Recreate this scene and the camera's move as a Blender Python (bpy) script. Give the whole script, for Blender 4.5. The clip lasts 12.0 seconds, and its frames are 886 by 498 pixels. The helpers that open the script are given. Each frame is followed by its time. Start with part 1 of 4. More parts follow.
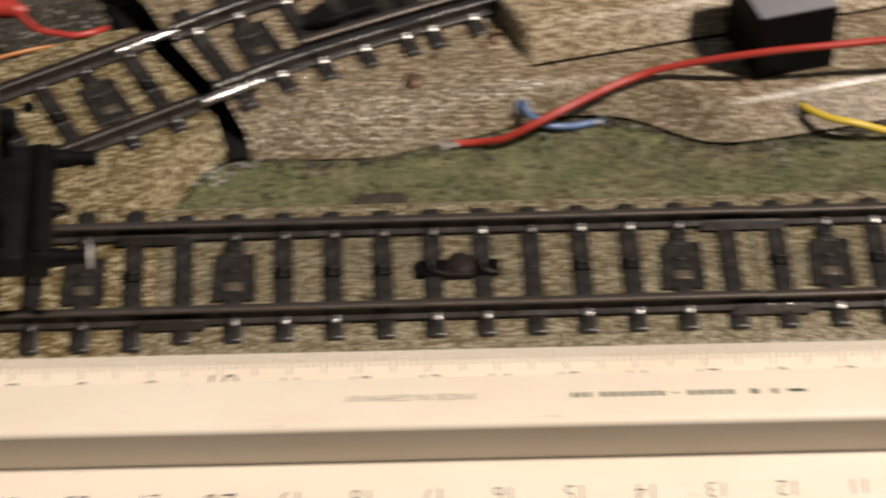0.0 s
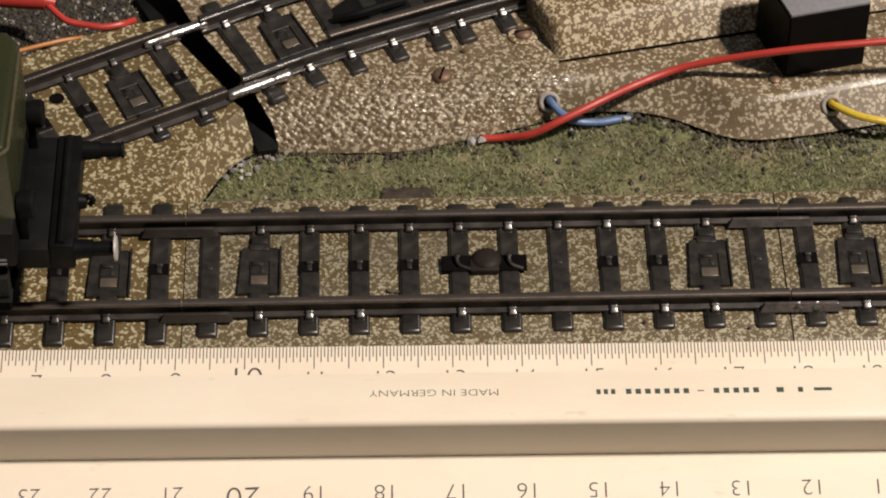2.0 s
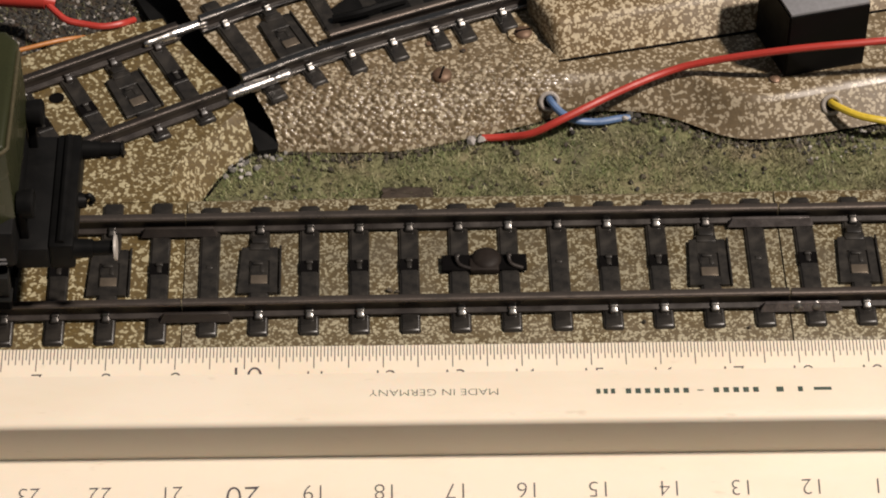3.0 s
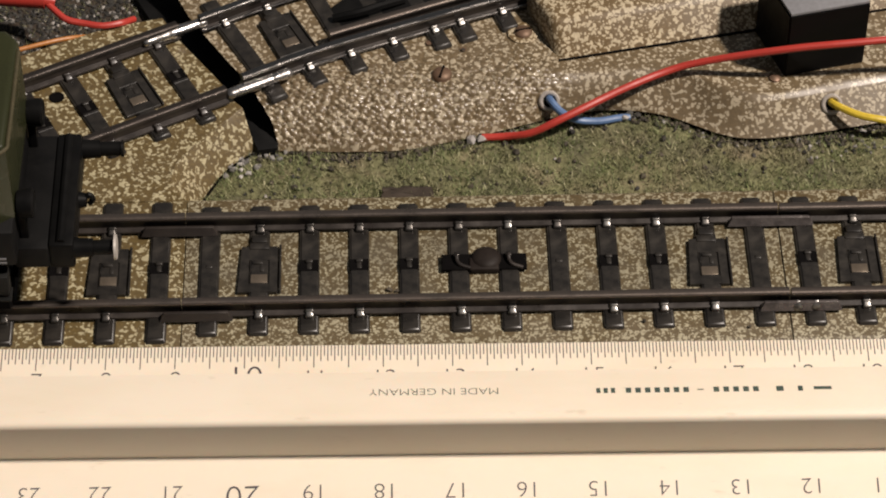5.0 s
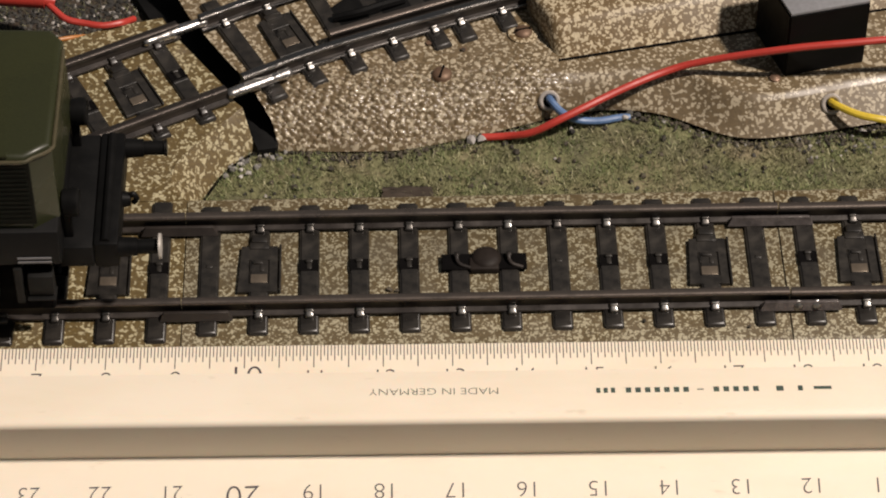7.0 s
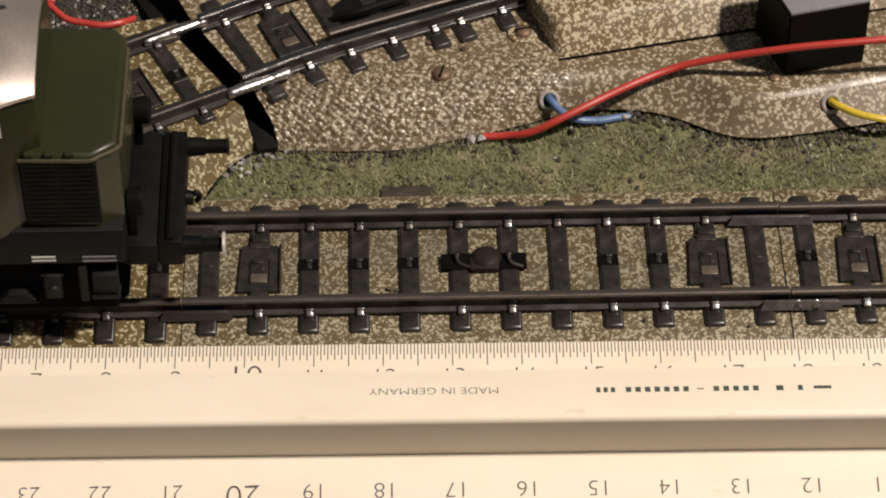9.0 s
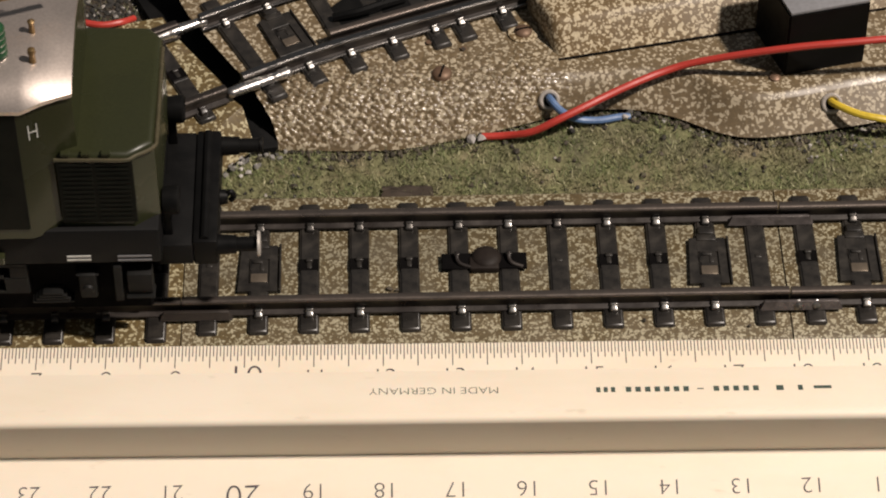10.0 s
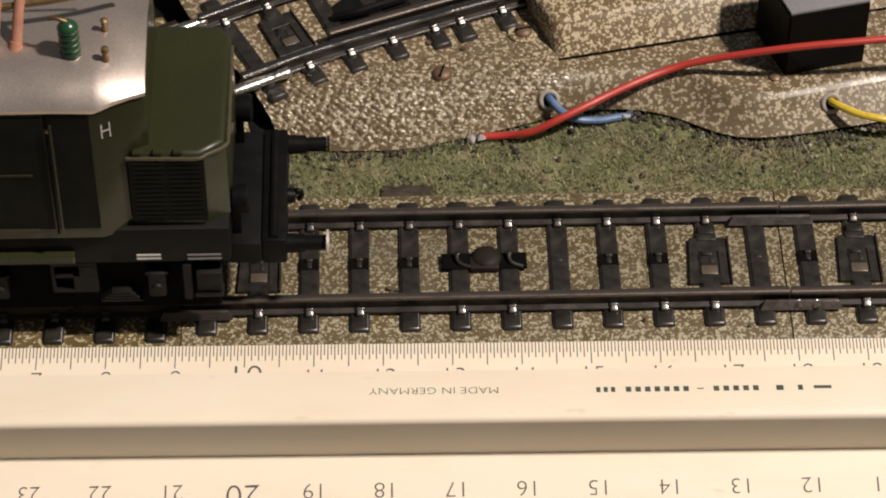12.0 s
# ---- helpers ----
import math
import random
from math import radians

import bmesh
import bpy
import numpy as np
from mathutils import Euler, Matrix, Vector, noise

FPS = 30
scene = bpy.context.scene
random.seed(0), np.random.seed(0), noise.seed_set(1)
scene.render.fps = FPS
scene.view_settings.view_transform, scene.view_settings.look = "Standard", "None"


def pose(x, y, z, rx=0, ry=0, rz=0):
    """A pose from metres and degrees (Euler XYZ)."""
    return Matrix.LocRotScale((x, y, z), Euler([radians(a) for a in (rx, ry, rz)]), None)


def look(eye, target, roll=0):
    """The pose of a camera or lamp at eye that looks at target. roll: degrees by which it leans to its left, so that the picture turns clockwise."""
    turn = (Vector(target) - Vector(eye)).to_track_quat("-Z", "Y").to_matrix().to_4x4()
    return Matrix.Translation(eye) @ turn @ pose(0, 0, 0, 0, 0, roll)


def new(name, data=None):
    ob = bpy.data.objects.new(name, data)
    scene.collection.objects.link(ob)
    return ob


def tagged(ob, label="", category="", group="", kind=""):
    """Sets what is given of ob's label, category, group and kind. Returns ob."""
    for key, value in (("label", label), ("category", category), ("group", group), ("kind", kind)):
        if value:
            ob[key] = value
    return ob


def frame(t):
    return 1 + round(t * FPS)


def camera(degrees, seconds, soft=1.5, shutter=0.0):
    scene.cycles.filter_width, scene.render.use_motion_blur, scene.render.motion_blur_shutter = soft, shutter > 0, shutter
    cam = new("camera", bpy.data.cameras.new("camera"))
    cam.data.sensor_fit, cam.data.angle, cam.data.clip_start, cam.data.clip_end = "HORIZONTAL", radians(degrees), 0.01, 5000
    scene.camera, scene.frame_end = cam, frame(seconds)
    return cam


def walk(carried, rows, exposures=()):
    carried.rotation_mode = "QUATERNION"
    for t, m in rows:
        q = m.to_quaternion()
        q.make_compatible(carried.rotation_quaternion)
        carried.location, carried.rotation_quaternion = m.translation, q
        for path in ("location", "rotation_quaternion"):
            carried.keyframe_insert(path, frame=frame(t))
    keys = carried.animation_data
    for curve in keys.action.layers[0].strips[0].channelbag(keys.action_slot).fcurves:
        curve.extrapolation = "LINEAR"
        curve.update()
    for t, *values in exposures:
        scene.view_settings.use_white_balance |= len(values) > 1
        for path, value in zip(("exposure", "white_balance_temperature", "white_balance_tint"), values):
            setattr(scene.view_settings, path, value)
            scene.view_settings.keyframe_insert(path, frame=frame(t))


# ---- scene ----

# Camera: on a stand, nudged at the start, then settling by a hair.
cam = camera(17.0, 12.0, soft=2.0, shutter=0.8)


def eye_row(t, dx, dy, dz, yaw, tilt, roll):
    place = pose((20.468 + dx) / 1000, (-305.351 + dy) / 1000, (331.001 + dz) / 1000, tilt, 0, yaw)
    return t, place @ pose(0, 0, 0, 0, 0, roll)


walk(cam, [
    eye_row(0.0, -1.50, -0.59, 0.70, -2.344, 43.668, 0.139),
    eye_row(0.1, -0.25, -0.16, 0.42, -1.400, 43.635, -0.085),
    eye_row(0.3, -0.12, -0.11, 0.39, -1.301, 43.630, -0.100),
    eye_row(0.5, -0.12, -0.11, 0.35, -1.301, 43.624, -0.098),
    eye_row(1.0, -0.03, -0.03, 0.05, -1.312, 43.612, -0.075),
    eye_row(1.5, -0.02, 0.0, 0.0, -1.328, 43.590, -0.073),
    eye_row(2.0, 0.0, 0.0, 0.0, -1.330, 43.574, -0.063),
    eye_row(3.0, 0.0, 0.0, 0.0, -1.334, 43.564, -0.058),
    eye_row(5.0, 0.0, 0.0, 0.0, -1.335, 43.551, -0.058),
    eye_row(7.0, 0.0, 0.0, 0.0, -1.335, 43.547, -0.058),
    eye_row(9.0, 0.02, 0.0, 0.0, -1.332, 43.538, -0.064),
    eye_row(12.0, 0.02, 0.0, 0.0, -1.330, 43.533, -0.066),
], exposures=[(0.0, 0.0), (12.0, 0.0)])

# ---- light: one warm room lamp from the side, a dim room round the layout ----
world = bpy.data.worlds.new("room_air")
world.use_nodes = True
world.node_tree.nodes["Background"].inputs[0].default_value = (0.96, 0.97, 1.0, 1)
world.node_tree.nodes["Background"].inputs[1].default_value = 0.095
scene.world = world

LAMP_AT = Vector((0.80, -0.23, 1.20))
lamp_data = bpy.data.lights.new("lamp_bulb", "AREA")
lamp_data.shape, lamp_data.size, lamp_data.energy, lamp_data.color = "DISK", 0.09, 32.5, (1.0, 0.88, 0.785)
lamp = new("lamp_bulb", lamp_data)
lamp.matrix_world = look(LAMP_AT, (0.03, 0.02, 0))


# ---- materials ----
def nodes_of(name):
    m = bpy.data.materials.new(name)
    m.use_nodes = True
    nt = m.node_tree
    return m, nt, nt.nodes["Principled BSDF"]


def coords(nt, scale=(1, 1, 1)):
    tc = nt.nodes.new("ShaderNodeTexCoord")
    mp = nt.nodes.new("ShaderNodeMapping")
    mp.inputs["Scale"].default_value = scale
    nt.links.new(tc.outputs["Object"], mp.inputs[0])
    return mp.outputs[0]


def noise_tex(nt, vec, scale, detail=3.0, rough=0.55, distort=0.0):
    n = nt.nodes.new("ShaderNodeTexNoise")
    n.inputs["Scale"].default_value, n.inputs["Detail"].default_value = scale, detail
    n.inputs["Roughness"].default_value, n.inputs["Distortion"].default_value = rough, distort
    nt.links.new(vec, n.inputs["Vector"])
    return n.outputs["Fac"]


def ramp(nt, fac, stops):
    r = nt.nodes.new("ShaderNodeValToRGB")
    els = r.color_ramp.elements
    while len(els) < len(stops):
        els.new(0.5)
    for e, (p, c) in zip(els, stops):
        e.position, e.color = p, (*c, 1) if len(c) == 3 else c
    nt.links.new(fac, r.inputs[0])
    return r.outputs[0]


def mix(nt, fac, a, b, blend="MIX"):
    n = nt.nodes.new("ShaderNodeMix")
    n.data_type, n.blend_type = "RGBA", blend
    for sock, v in ((n.inputs[0], fac), (n.inputs[6], a), (n.inputs[7], b)):
        if hasattr(v, "is_linked"):
            nt.links.new(v, sock)
        elif isinstance(v, tuple):
            sock.default_value = (*v, 1)
        else:
            sock.default_value = v
    return n.outputs[2]


def bump(nt, bsdf, height, strength, distance):
    b = nt.nodes.new("ShaderNodeBump")
    b.inputs["Strength"].default_value, b.inputs["Distance"].default_value = strength, distance
    nt.links.new(height, b.inputs["Height"])
    nt.links.new(b.outputs[0], bsdf.inputs["Normal"])


def plain(name, col, rough=0.5, metal=0.0, dirt=None, dirt_scale=400, amount=0.5, grain=1500, relief=0.15, coat=0.0):
    m, nt, b = nodes_of(name)
    v = coords(nt)
    n1 = noise_tex(nt, v, dirt_scale, 4)
    mask = ramp(nt, n1, [(0.40, (0, 0, 0)), (0.68, (amount,) * 3)])
    dark = dirt or tuple(c * 0.55 for c in col)
    base = mix(nt, mask, col, dark)
    n2 = noise_tex(nt, v, grain, 2)
    base = mix(nt, 0.35, base, ramp(nt, n2, [(0.3, (0.55,) * 3), (0.7, (1, 1, 1))]), "MULTIPLY")
    nt.links.new(base, b.inputs["Base Color"])
    rr = ramp(nt, n1, [(0.3, (max(rough - 0.1, 0.05),) * 3), (0.75, (min(rough + 0.18, 1),) * 3)])
    nt.links.new(rr, b.inputs["Roughness"])
    b.inputs["Metallic"].default_value = metal
    b.inputs["Coat Weight"].default_value = coat
    bump(nt, b, n2, relief, 0.0001)
    return m


def mottled(name, brown, brown2, cream, scale, cut, dusty=0.25, rough=0.30, coat=0.1, drop=0.30, gauge=0.0):
    """Printed tinplate: cream droplets and worm-like blobs on brown lacquer, with dust."""
    m, nt, b = nodes_of(name)
    v = coords(nt)
    swirl = nt.nodes.new("ShaderNodeTexNoise")
    swirl.inputs["Scale"].default_value, swirl.inputs["Detail"].default_value = scale * 0.9, 1.5
    nt.links.new(v, swirl.inputs["Vector"])
    off = nt.nodes.new("ShaderNodeVectorMath")
    off.operation = "MULTIPLY_ADD"
    nt.links.new(swirl.outputs["Color"], off.inputs[0])
    off.inputs[1].default_value = (1.1 / scale,) * 3
    nt.links.new(v, off.inputs[2])
    cell = nt.nodes.new("ShaderNodeTexVoronoi")
    cell.inputs["Scale"].default_value = scale * 1.15
    nt.links.new(off.outputs[0], cell.inputs["Vector"])
    apart = nt.nodes.new("ShaderNodeMath")
    apart.operation = "MULTIPLY_ADD"
    nt.links.new(cell.outputs["Color"], apart.inputs[0])
    apart.inputs[1].default_value = 0.42
    nt.links.new(cell.outputs["Distance"], apart.inputs[2])
    drops = ramp(nt, apart.outputs[0], [(drop - 0.03, (1, 1, 1)), (drop + 0.03, (0, 0, 0))])
    worms = noise_tex(nt, v, scale * 0.95, 1.2, 0.5, 0.6)
    worms = ramp(nt, worms, [(cut - 0.012, (0, 0, 0)), (cut + 0.016, (1, 1, 1))])
    fleck = mix(nt, 1.0, drops, worms, "LIGHTEN")
    tone = noise_tex(nt, v, scale * 1.5, 2)
    ground = mix(nt, ramp(nt, tone, [(0.35, (0, 0, 0)), (0.65, (1, 1, 1))]), brown, brown2)
    pale = mix(nt, ramp(nt, cell.outputs["Distance"], [(0.1, (0, 0, 0)), (0.7, (0.5,) * 3)]), cream, tuple(c * 0.62 for c in cream))
    col = mix(nt, fleck, ground, pale)
    wear = noise_tex(nt, v, 120, 5, 0.65)
    col = mix(nt, ramp(nt, wear, [(0.42, (0, 0, 0)), (0.75, (dusty,) * 3)]), col, (0.10, 0.075, 0.045))
    if gauge:
        # grey grime between the rails, none on the shoulders
        sep = nt.nodes.new("ShaderNodeSeparateXYZ")
        nt.links.new(v, sep.inputs[0])
        side = nt.nodes.new("ShaderNodeMath")
        side.operation = "ABSOLUTE"
        nt.links.new(sep.outputs["Y"], side.inputs[0])
        wide = nt.nodes.new("ShaderNodeMath")
        wide.operation = "MULTIPLY"
        nt.links.new(side.outputs[0], wide.inputs[0])
        wide.inputs[1].default_value = 0.5 / gauge
        within = ramp(nt, wide.outputs[0], [(0.46, (1, 1, 1)), (0.56, (0, 0, 0))])
        grime = mix(nt, 1.0, within, ramp(nt, noise_tex(nt, v, 190, 4, 0.6), [(0.35, (0.08,) * 3), (0.65, (0.50,) * 3)]), "MULTIPLY")
        col = mix(nt, grime, col, (0.075, 0.065, 0.047))
    nt.links.new(col, b.inputs["Base Color"])
    nt.links.new(ramp(nt, wear, [(0.3, (rough - 0.06,) * 3), (0.75, (rough + 0.25,) * 3)]), b.inputs["Roughness"])
    b.inputs["Coat Weight"].default_value, b.inputs["Coat Roughness"].default_value = coat, 0.14
    bump(nt, b, noise_tex(nt, v, 500, 2), 0.10, 0.0002)
    return m


M_BED = mottled("lacquered_tin_bed", (0.110, 0.080, 0.036), (0.078, 0.057, 0.027), (0.385, 0.348, 0.238), 1600, 0.59, 0.3, 0.34, 0.08, 0.54, 0.0100)
M_TURNOUT = mottled("lacquered_tin_turnout", (0.122, 0.086, 0.033), (0.088, 0.062, 0.027), (0.43, 0.38, 0.24), 1150, 0.60, 0.25, 0.30, 0.1, 0.50)
M_PEBBLE = mottled("embossed_tin", (0.140, 0.101, 0.054), (0.108, 0.079, 0.044), (0.41, 0.35, 0.25), 1150, 0.60, 0.25, 0.34, 0.25, 0.54)
M_HOUSING = mottled("lacquered_tin_housing", (0.155, 0.106, 0.052), (0.120, 0.082, 0.040), (0.50, 0.42, 0.285), 1250, 0.575, 0.15, 0.28, 0.35, 0.57)
M_SLEEPER = plain("black_sleeper_lacquer", (0.015, 0.0135, 0.012), 0.36, 0, (0.040, 0.034, 0.027), 420, 0.6, 1800, 0.25)
M_DOME = plain("dull_brown_black", (0.016, 0.012, 0.010), 0.55, 0, (0.024, 0.018, 0.014), 500, 0.5)
# near-black: shade inside holes and slots put into colour; also black parts
M_HOLE = plain("hollow_shade_and_black", (0.005, 0.0045, 0.0045), 0.8)
M_RAIL = plain("browned_rail_steel", (0.022, 0.018, 0.016), 0.36, 0.0, (0.045, 0.035, 0.028), 260, 0.6, 2200, 0.2)
M_TREAD = plain("browned_running_surface", (0.22, 0.185, 0.16), 0.36, 0.9, (0.09, 0.07, 0.06), 200, 0.6, 2200, 0.2)
M_DULLTREAD = plain("tarnished_running_surface", (0.10, 0.085, 0.075), 0.34, 0.85, (0.05, 0.04, 0.035), 240, 0.7, 1800, 0.35)
M_RAILTOP = plain("worn_rail_steel", (0.34, 0.325, 0.31), 0.20, 1.0, (0.12, 0.11, 0.10), 300, 0.6, 2200, 0.15)
M_STEEL = plain("bright_steel", (0.62, 0.59, 0.55), 0.22, 1.0, (0.25, 0.22, 0.19), 900, 0.5, 2500, 0.2)
M_BRIGHT = plain("bright_tin", (0.72, 0.69, 0.66), 0.26, 1.0, (0.22, 0.20, 0.19), 420, 0.8, 900, 0.8)
M_CLIP = plain("tab_steel", (0.46, 0.45, 0.43), 0.31, 1.0, (0.10, 0.09, 0.08), 900, 1.0, 1300, 0.6)
M_DULLCLIP = plain("dulled_tab_steel", (0.16, 0.15, 0.14), 0.36, 1.0, (0.06, 0.055, 0.05), 900, 0.8, 1500, 0.5)
M_JOINER = plain("scuffed_joiner_tin", (0.125, 0.110, 0.105), 0.30, 0.35, (0.04, 0.034, 0.032), 700, 0.8, 1500, 0.7)
M_BRASSY = plain("dull_stud_metal", (0.26, 0.21, 0.16), 0.34, 0.7, (0.12, 0.10, 0.07), 900, 0.5)
M_EYELET = plain("pale_eyelet_metal", (0.56, 0.51, 0.46), 0.30, 0.45, (0.30, 0.27, 0.23), 900, 0.6)
M_SCREW = plain("old_screw_metal", (0.19, 0.115, 0.075), 0.5, 0.45, (0.10, 0.075, 0.045), 900, 0.5)
M_BLACK = plain("black_plastic", (0.0045, 0.0045, 0.0045), 0.45, 0, (0.008, 0.0075, 0.007), 250, 0.4, 1600, 0.1)
M_MATTBLACK = plain("matt_black", (0.0055, 0.0055, 0.0055), 0.55, 0, (0.010, 0.0095, 0.009), 250, 0.4)
for m, level in ((M_HOLE, 0.03), (M_DOME, 0.15), (M_MATTBLACK, 0.12), (M_BLACK, 0.10)):
    m.node_tree.nodes["Principled BSDF"].inputs["Specular IOR Level"].default_value = level
M_BOGIE = plain("dusty_bogie_black", (0.0065, 0.0065, 0.006), 0.6, 0, (0.011, 0.0105, 0.0095), 300, 0.7, 1500, 0.2)
M_BOGIE.node_tree.nodes["Principled BSDF"].inputs["Specular IOR Level"].default_value = 0.2
M_GREY = plain("grey_label", (0.19, 0.19, 0.20), 0.6, 0, (0.13, 0.13, 0.13), 300, 0.4)
M_GREEN = plain("loco_green", (0.0265, 0.0290, 0.0125), 0.23, 0, (0.0190, 0.0215, 0.0095), 90, 0.6, 2600, 0.05)
M_GREEN.node_tree.nodes["Principled BSDF"].inputs["Specular IOR Level"].default_value = 0.3
# paler than the body green: the rim's highlight is put into this colour
M_RIM = plain("worn_edge_highlight", (0.10, 0.085, 0.05), 0.28, 0.3, (0.04, 0.04, 0.02), 700, 0.5)
# own colour of the grille; on the cab side this green holds the shade
M_GREENDARK = plain("dark_green_grille_and_shade", (0.006, 0.007, 0.0045), 0.6, 0, (0.004, 0.005, 0.0035), 300, 0.4)
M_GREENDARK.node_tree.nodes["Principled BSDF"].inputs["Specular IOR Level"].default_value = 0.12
M_ROOF = plain("silver_roof_paint", (0.52, 0.455, 0.41), 0.33, 0.78, (0.44, 0.38, 0.34), 60, 0.5, 2600, 0.06)
M_GLAZE = plain("green_insulator_glaze", (0.012, 0.060, 0.022), 0.25, 0, None, 400, 0.3, coat=0.5)
M_PANTO = plain("red_brown_insulator", (0.42, 0.20, 0.13), 0.4, 0, (0.25, 0.10, 0.06), 500, 0.5)
M_BRONZE = plain("bronze_wire", (0.30, 0.20, 0.09), 0.35, 0.8, (0.12, 0.08, 0.04), 700, 0.5)
M_WHITE = plain("white_lettering", (0.62, 0.62, 0.58), 0.6)
# bright tin, barely metallic: the buffer's lit edge is in the pale colour
M_PALE = plain("pale_tin_lit_edge", (0.50, 0.47, 0.43), 0.45, 0.2, (0.3, 0.27, 0.24), 900, 0.5)
M_RED = plain("red_insulation", (0.43, 0.040, 0.029), 0.42, 0, (0.37, 0.03, 0.02), 200, 0.4, 2200, 0.08)
M_BLUE = plain("blue_insulation", (0.085, 0.155, 0.30), 0.45, 0, (0.07, 0.12, 0.24), 300, 0.4)
M_YELLOW = plain("yellow_insulation", (0.60, 0.44, 0.04), 0.4, 0, (0.55, 0.38, 0.03), 300, 0.4)
M_ORANGE = plain("orange_insulation", (0.42, 0.16, 0.03), 0.45, 0, (0.3, 0.12, 0.03), 300, 0.4)
M_INK = plain("dark_ink", (0.050, 0.042, 0.052), 0.6, 0, (0.11, 0.095, 0.09), 900, 0.5)
M_INKGREEN = plain("green_ink", (0.045, 0.070, 0.058), 0.6, 0, (0.12, 0.14, 0.10), 900, 0.4)
M_BARK = plain("dark_bark", (0.040, 0.027, 0.017), 0.8, 0, (0.02, 0.015, 0.01), 500, 0.6)
M_CARD = plain("board_brown", (0.09, 0.065, 0.04), 0.8, 0, (0.04, 0.03, 0.02), 60, 0.5)


def celluloid():
    m, nt, b = nodes_of("ivory_celluloid")
    v = coords(nt, (0.35, 1, 1))
    n1 = noise_tex(nt, v, 70, 5, 0.6)
    col = mix(nt, ramp(nt, n1, [(0.45, (0, 0, 0)), (0.8, (0.6,) * 3)]), (0.74, 0.66, 0.54), (0.64, 0.54, 0.40))
    n2 = noise_tex(nt, v, 420, 3, 0.6)
    col = mix(nt, ramp(nt, n2, [(0.66, (0, 0, 0)), (0.78, (0.35,) * 3)]), col, (0.35, 0.28, 0.19))
    nt.links.new(col, b.inputs["Base Color"])
    b.inputs["Roughness"].default_value = 0.42
    b.inputs["Subsurface Weight"].default_value = 0.08
    b.inputs["Subsurface Scale"].default_value = 0.0006
    bump(nt, b, n2, 0.06, 0.0001)
    return m


M_RULER = celluloid()


def turf():
    m, nt, b = nodes_of("turf_mat")
    v = coords(nt)
    n1, n2 = noise_tex(nt, v, 110, 4, 0.6), noise_tex(nt, v, 900, 3, 0.7)
    col = ramp(nt, n1, [(0.3, (0.115, 0.108, 0.062)), (0.5, (0.175, 0.175, 0.082)), (0.7, (0.24, 0.20, 0.12))])
    col = mix(nt, 0.8, col, ramp(nt, n2, [(0.3, (0.35, 0.32, 0.3)), (0.65, (1, 1, 1))]), "MULTIPLY")
    nt.links.new(col, b.inputs["Base Color"])
    b.inputs["Roughness"].default_value = 0.9
    bump(nt, b, n2, 0.9, 0.0006)
    return m


M_TURF = turf()


def per_island(name, stops, rough=0.8):
    m, nt, b = nodes_of(name)
    g = nt.nodes.new("ShaderNodeNewGeometry")
    col = ramp(nt, g.outputs["Random Per Island"], stops)
    col = mix(nt, 0.5, col, ramp(nt, noise_tex(nt, coords(nt), 1800, 2), [(0.3, (0.5,) * 3), (0.7, (1, 1, 1))]), "MULTIPLY")
    nt.links.new(col, b.inputs["Base Color"])
    b.inputs["Roughness"].default_value = rough
    return m




def flock():
    m, nt, b = nodes_of("flock_fibres")
    g = nt.nodes.new("ShaderNodeNewGeometry")
    rnd = g.outputs["Random Per Island"]
    green = ramp(nt, rnd, [(0.0, (0.085, 0.11, 0.045)), (0.45, (0.16, 0.19, 0.075)), (0.85, (0.25, 0.275, 0.12)), (1.0, (0.44, 0.42, 0.27))])
    straw = ramp(nt, rnd, [(0.0, (0.10, 0.085, 0.05)), (0.6, (0.21, 0.185, 0.105)), (1.0, (0.52, 0.46, 0.31))])
    drift = noise_tex(nt, coords(nt), 85, 3, 0.6)
    nt.links.new(mix(nt, ramp(nt, drift, [(0.42, (0, 0, 0)), (0.62, (0.9,) * 3)]), green, straw), b.inputs["Base Color"])
    b.inputs["Roughness"].default_value = 0.7
    return m


M_BLADE = flock()
M_STONE = per_island("grey_granite_chips", [(0.0, (0.010, 0.009, 0.008)), (0.62, (0.032, 0.029, 0.024)), (0.88, (0.075, 0.070, 0.062)), (1.0, (0.40, 0.37, 0.34))])
M_PALESTONE = plain("pale_stone", (0.36, 0.34, 0.32), 0.8, 0, (0.22, 0.2, 0.19), 700, 0.6)
M_PALEGRAVEL = per_island("pale_granite_chips", [(0.0, (0.08, 0.075, 0.07)), (0.5, (0.22, 0.21, 0.195)), (1.0, (0.50, 0.47, 0.44))])
M_CLUMP = per_island("dark_earth_crumbs", [(0.0, (0.025, 0.021, 0.015)), (1.0, (0.075, 0.06, 0.04))])


# ---- building helpers; lengths in millimetres ----
def mesh_of(name, bm, material, angle=35):
    bmesh.ops.scale(bm, vec=(0.001,) * 3, verts=bm.verts)
    bmesh.ops.recalc_face_normals(bm, faces=bm.faces)
    me = bpy.data.meshes.new(name)
    bm.to_mesh(me)
    bm.free()
    me.materials.append(material)
    me.polygons.foreach_set("use_smooth", [True] * len(me.polygons))
    me.set_sharp_from_angle(angle=radians(angle))
    return me


def part(name, bm, material, parent=None, label="", angle=35):
    ob = new(name, mesh_of(name, bm, material, angle))
    ob.parent = parent
    return tagged(ob, label)


def piece(name, me, parent, x=0, y=0, z=0, rz=0):
    ob = new(name, me)
    ob.parent = parent
    ob.matrix_basis = pose(x / 1000, y / 1000, z / 1000, 0, 0, rz)
    return ob


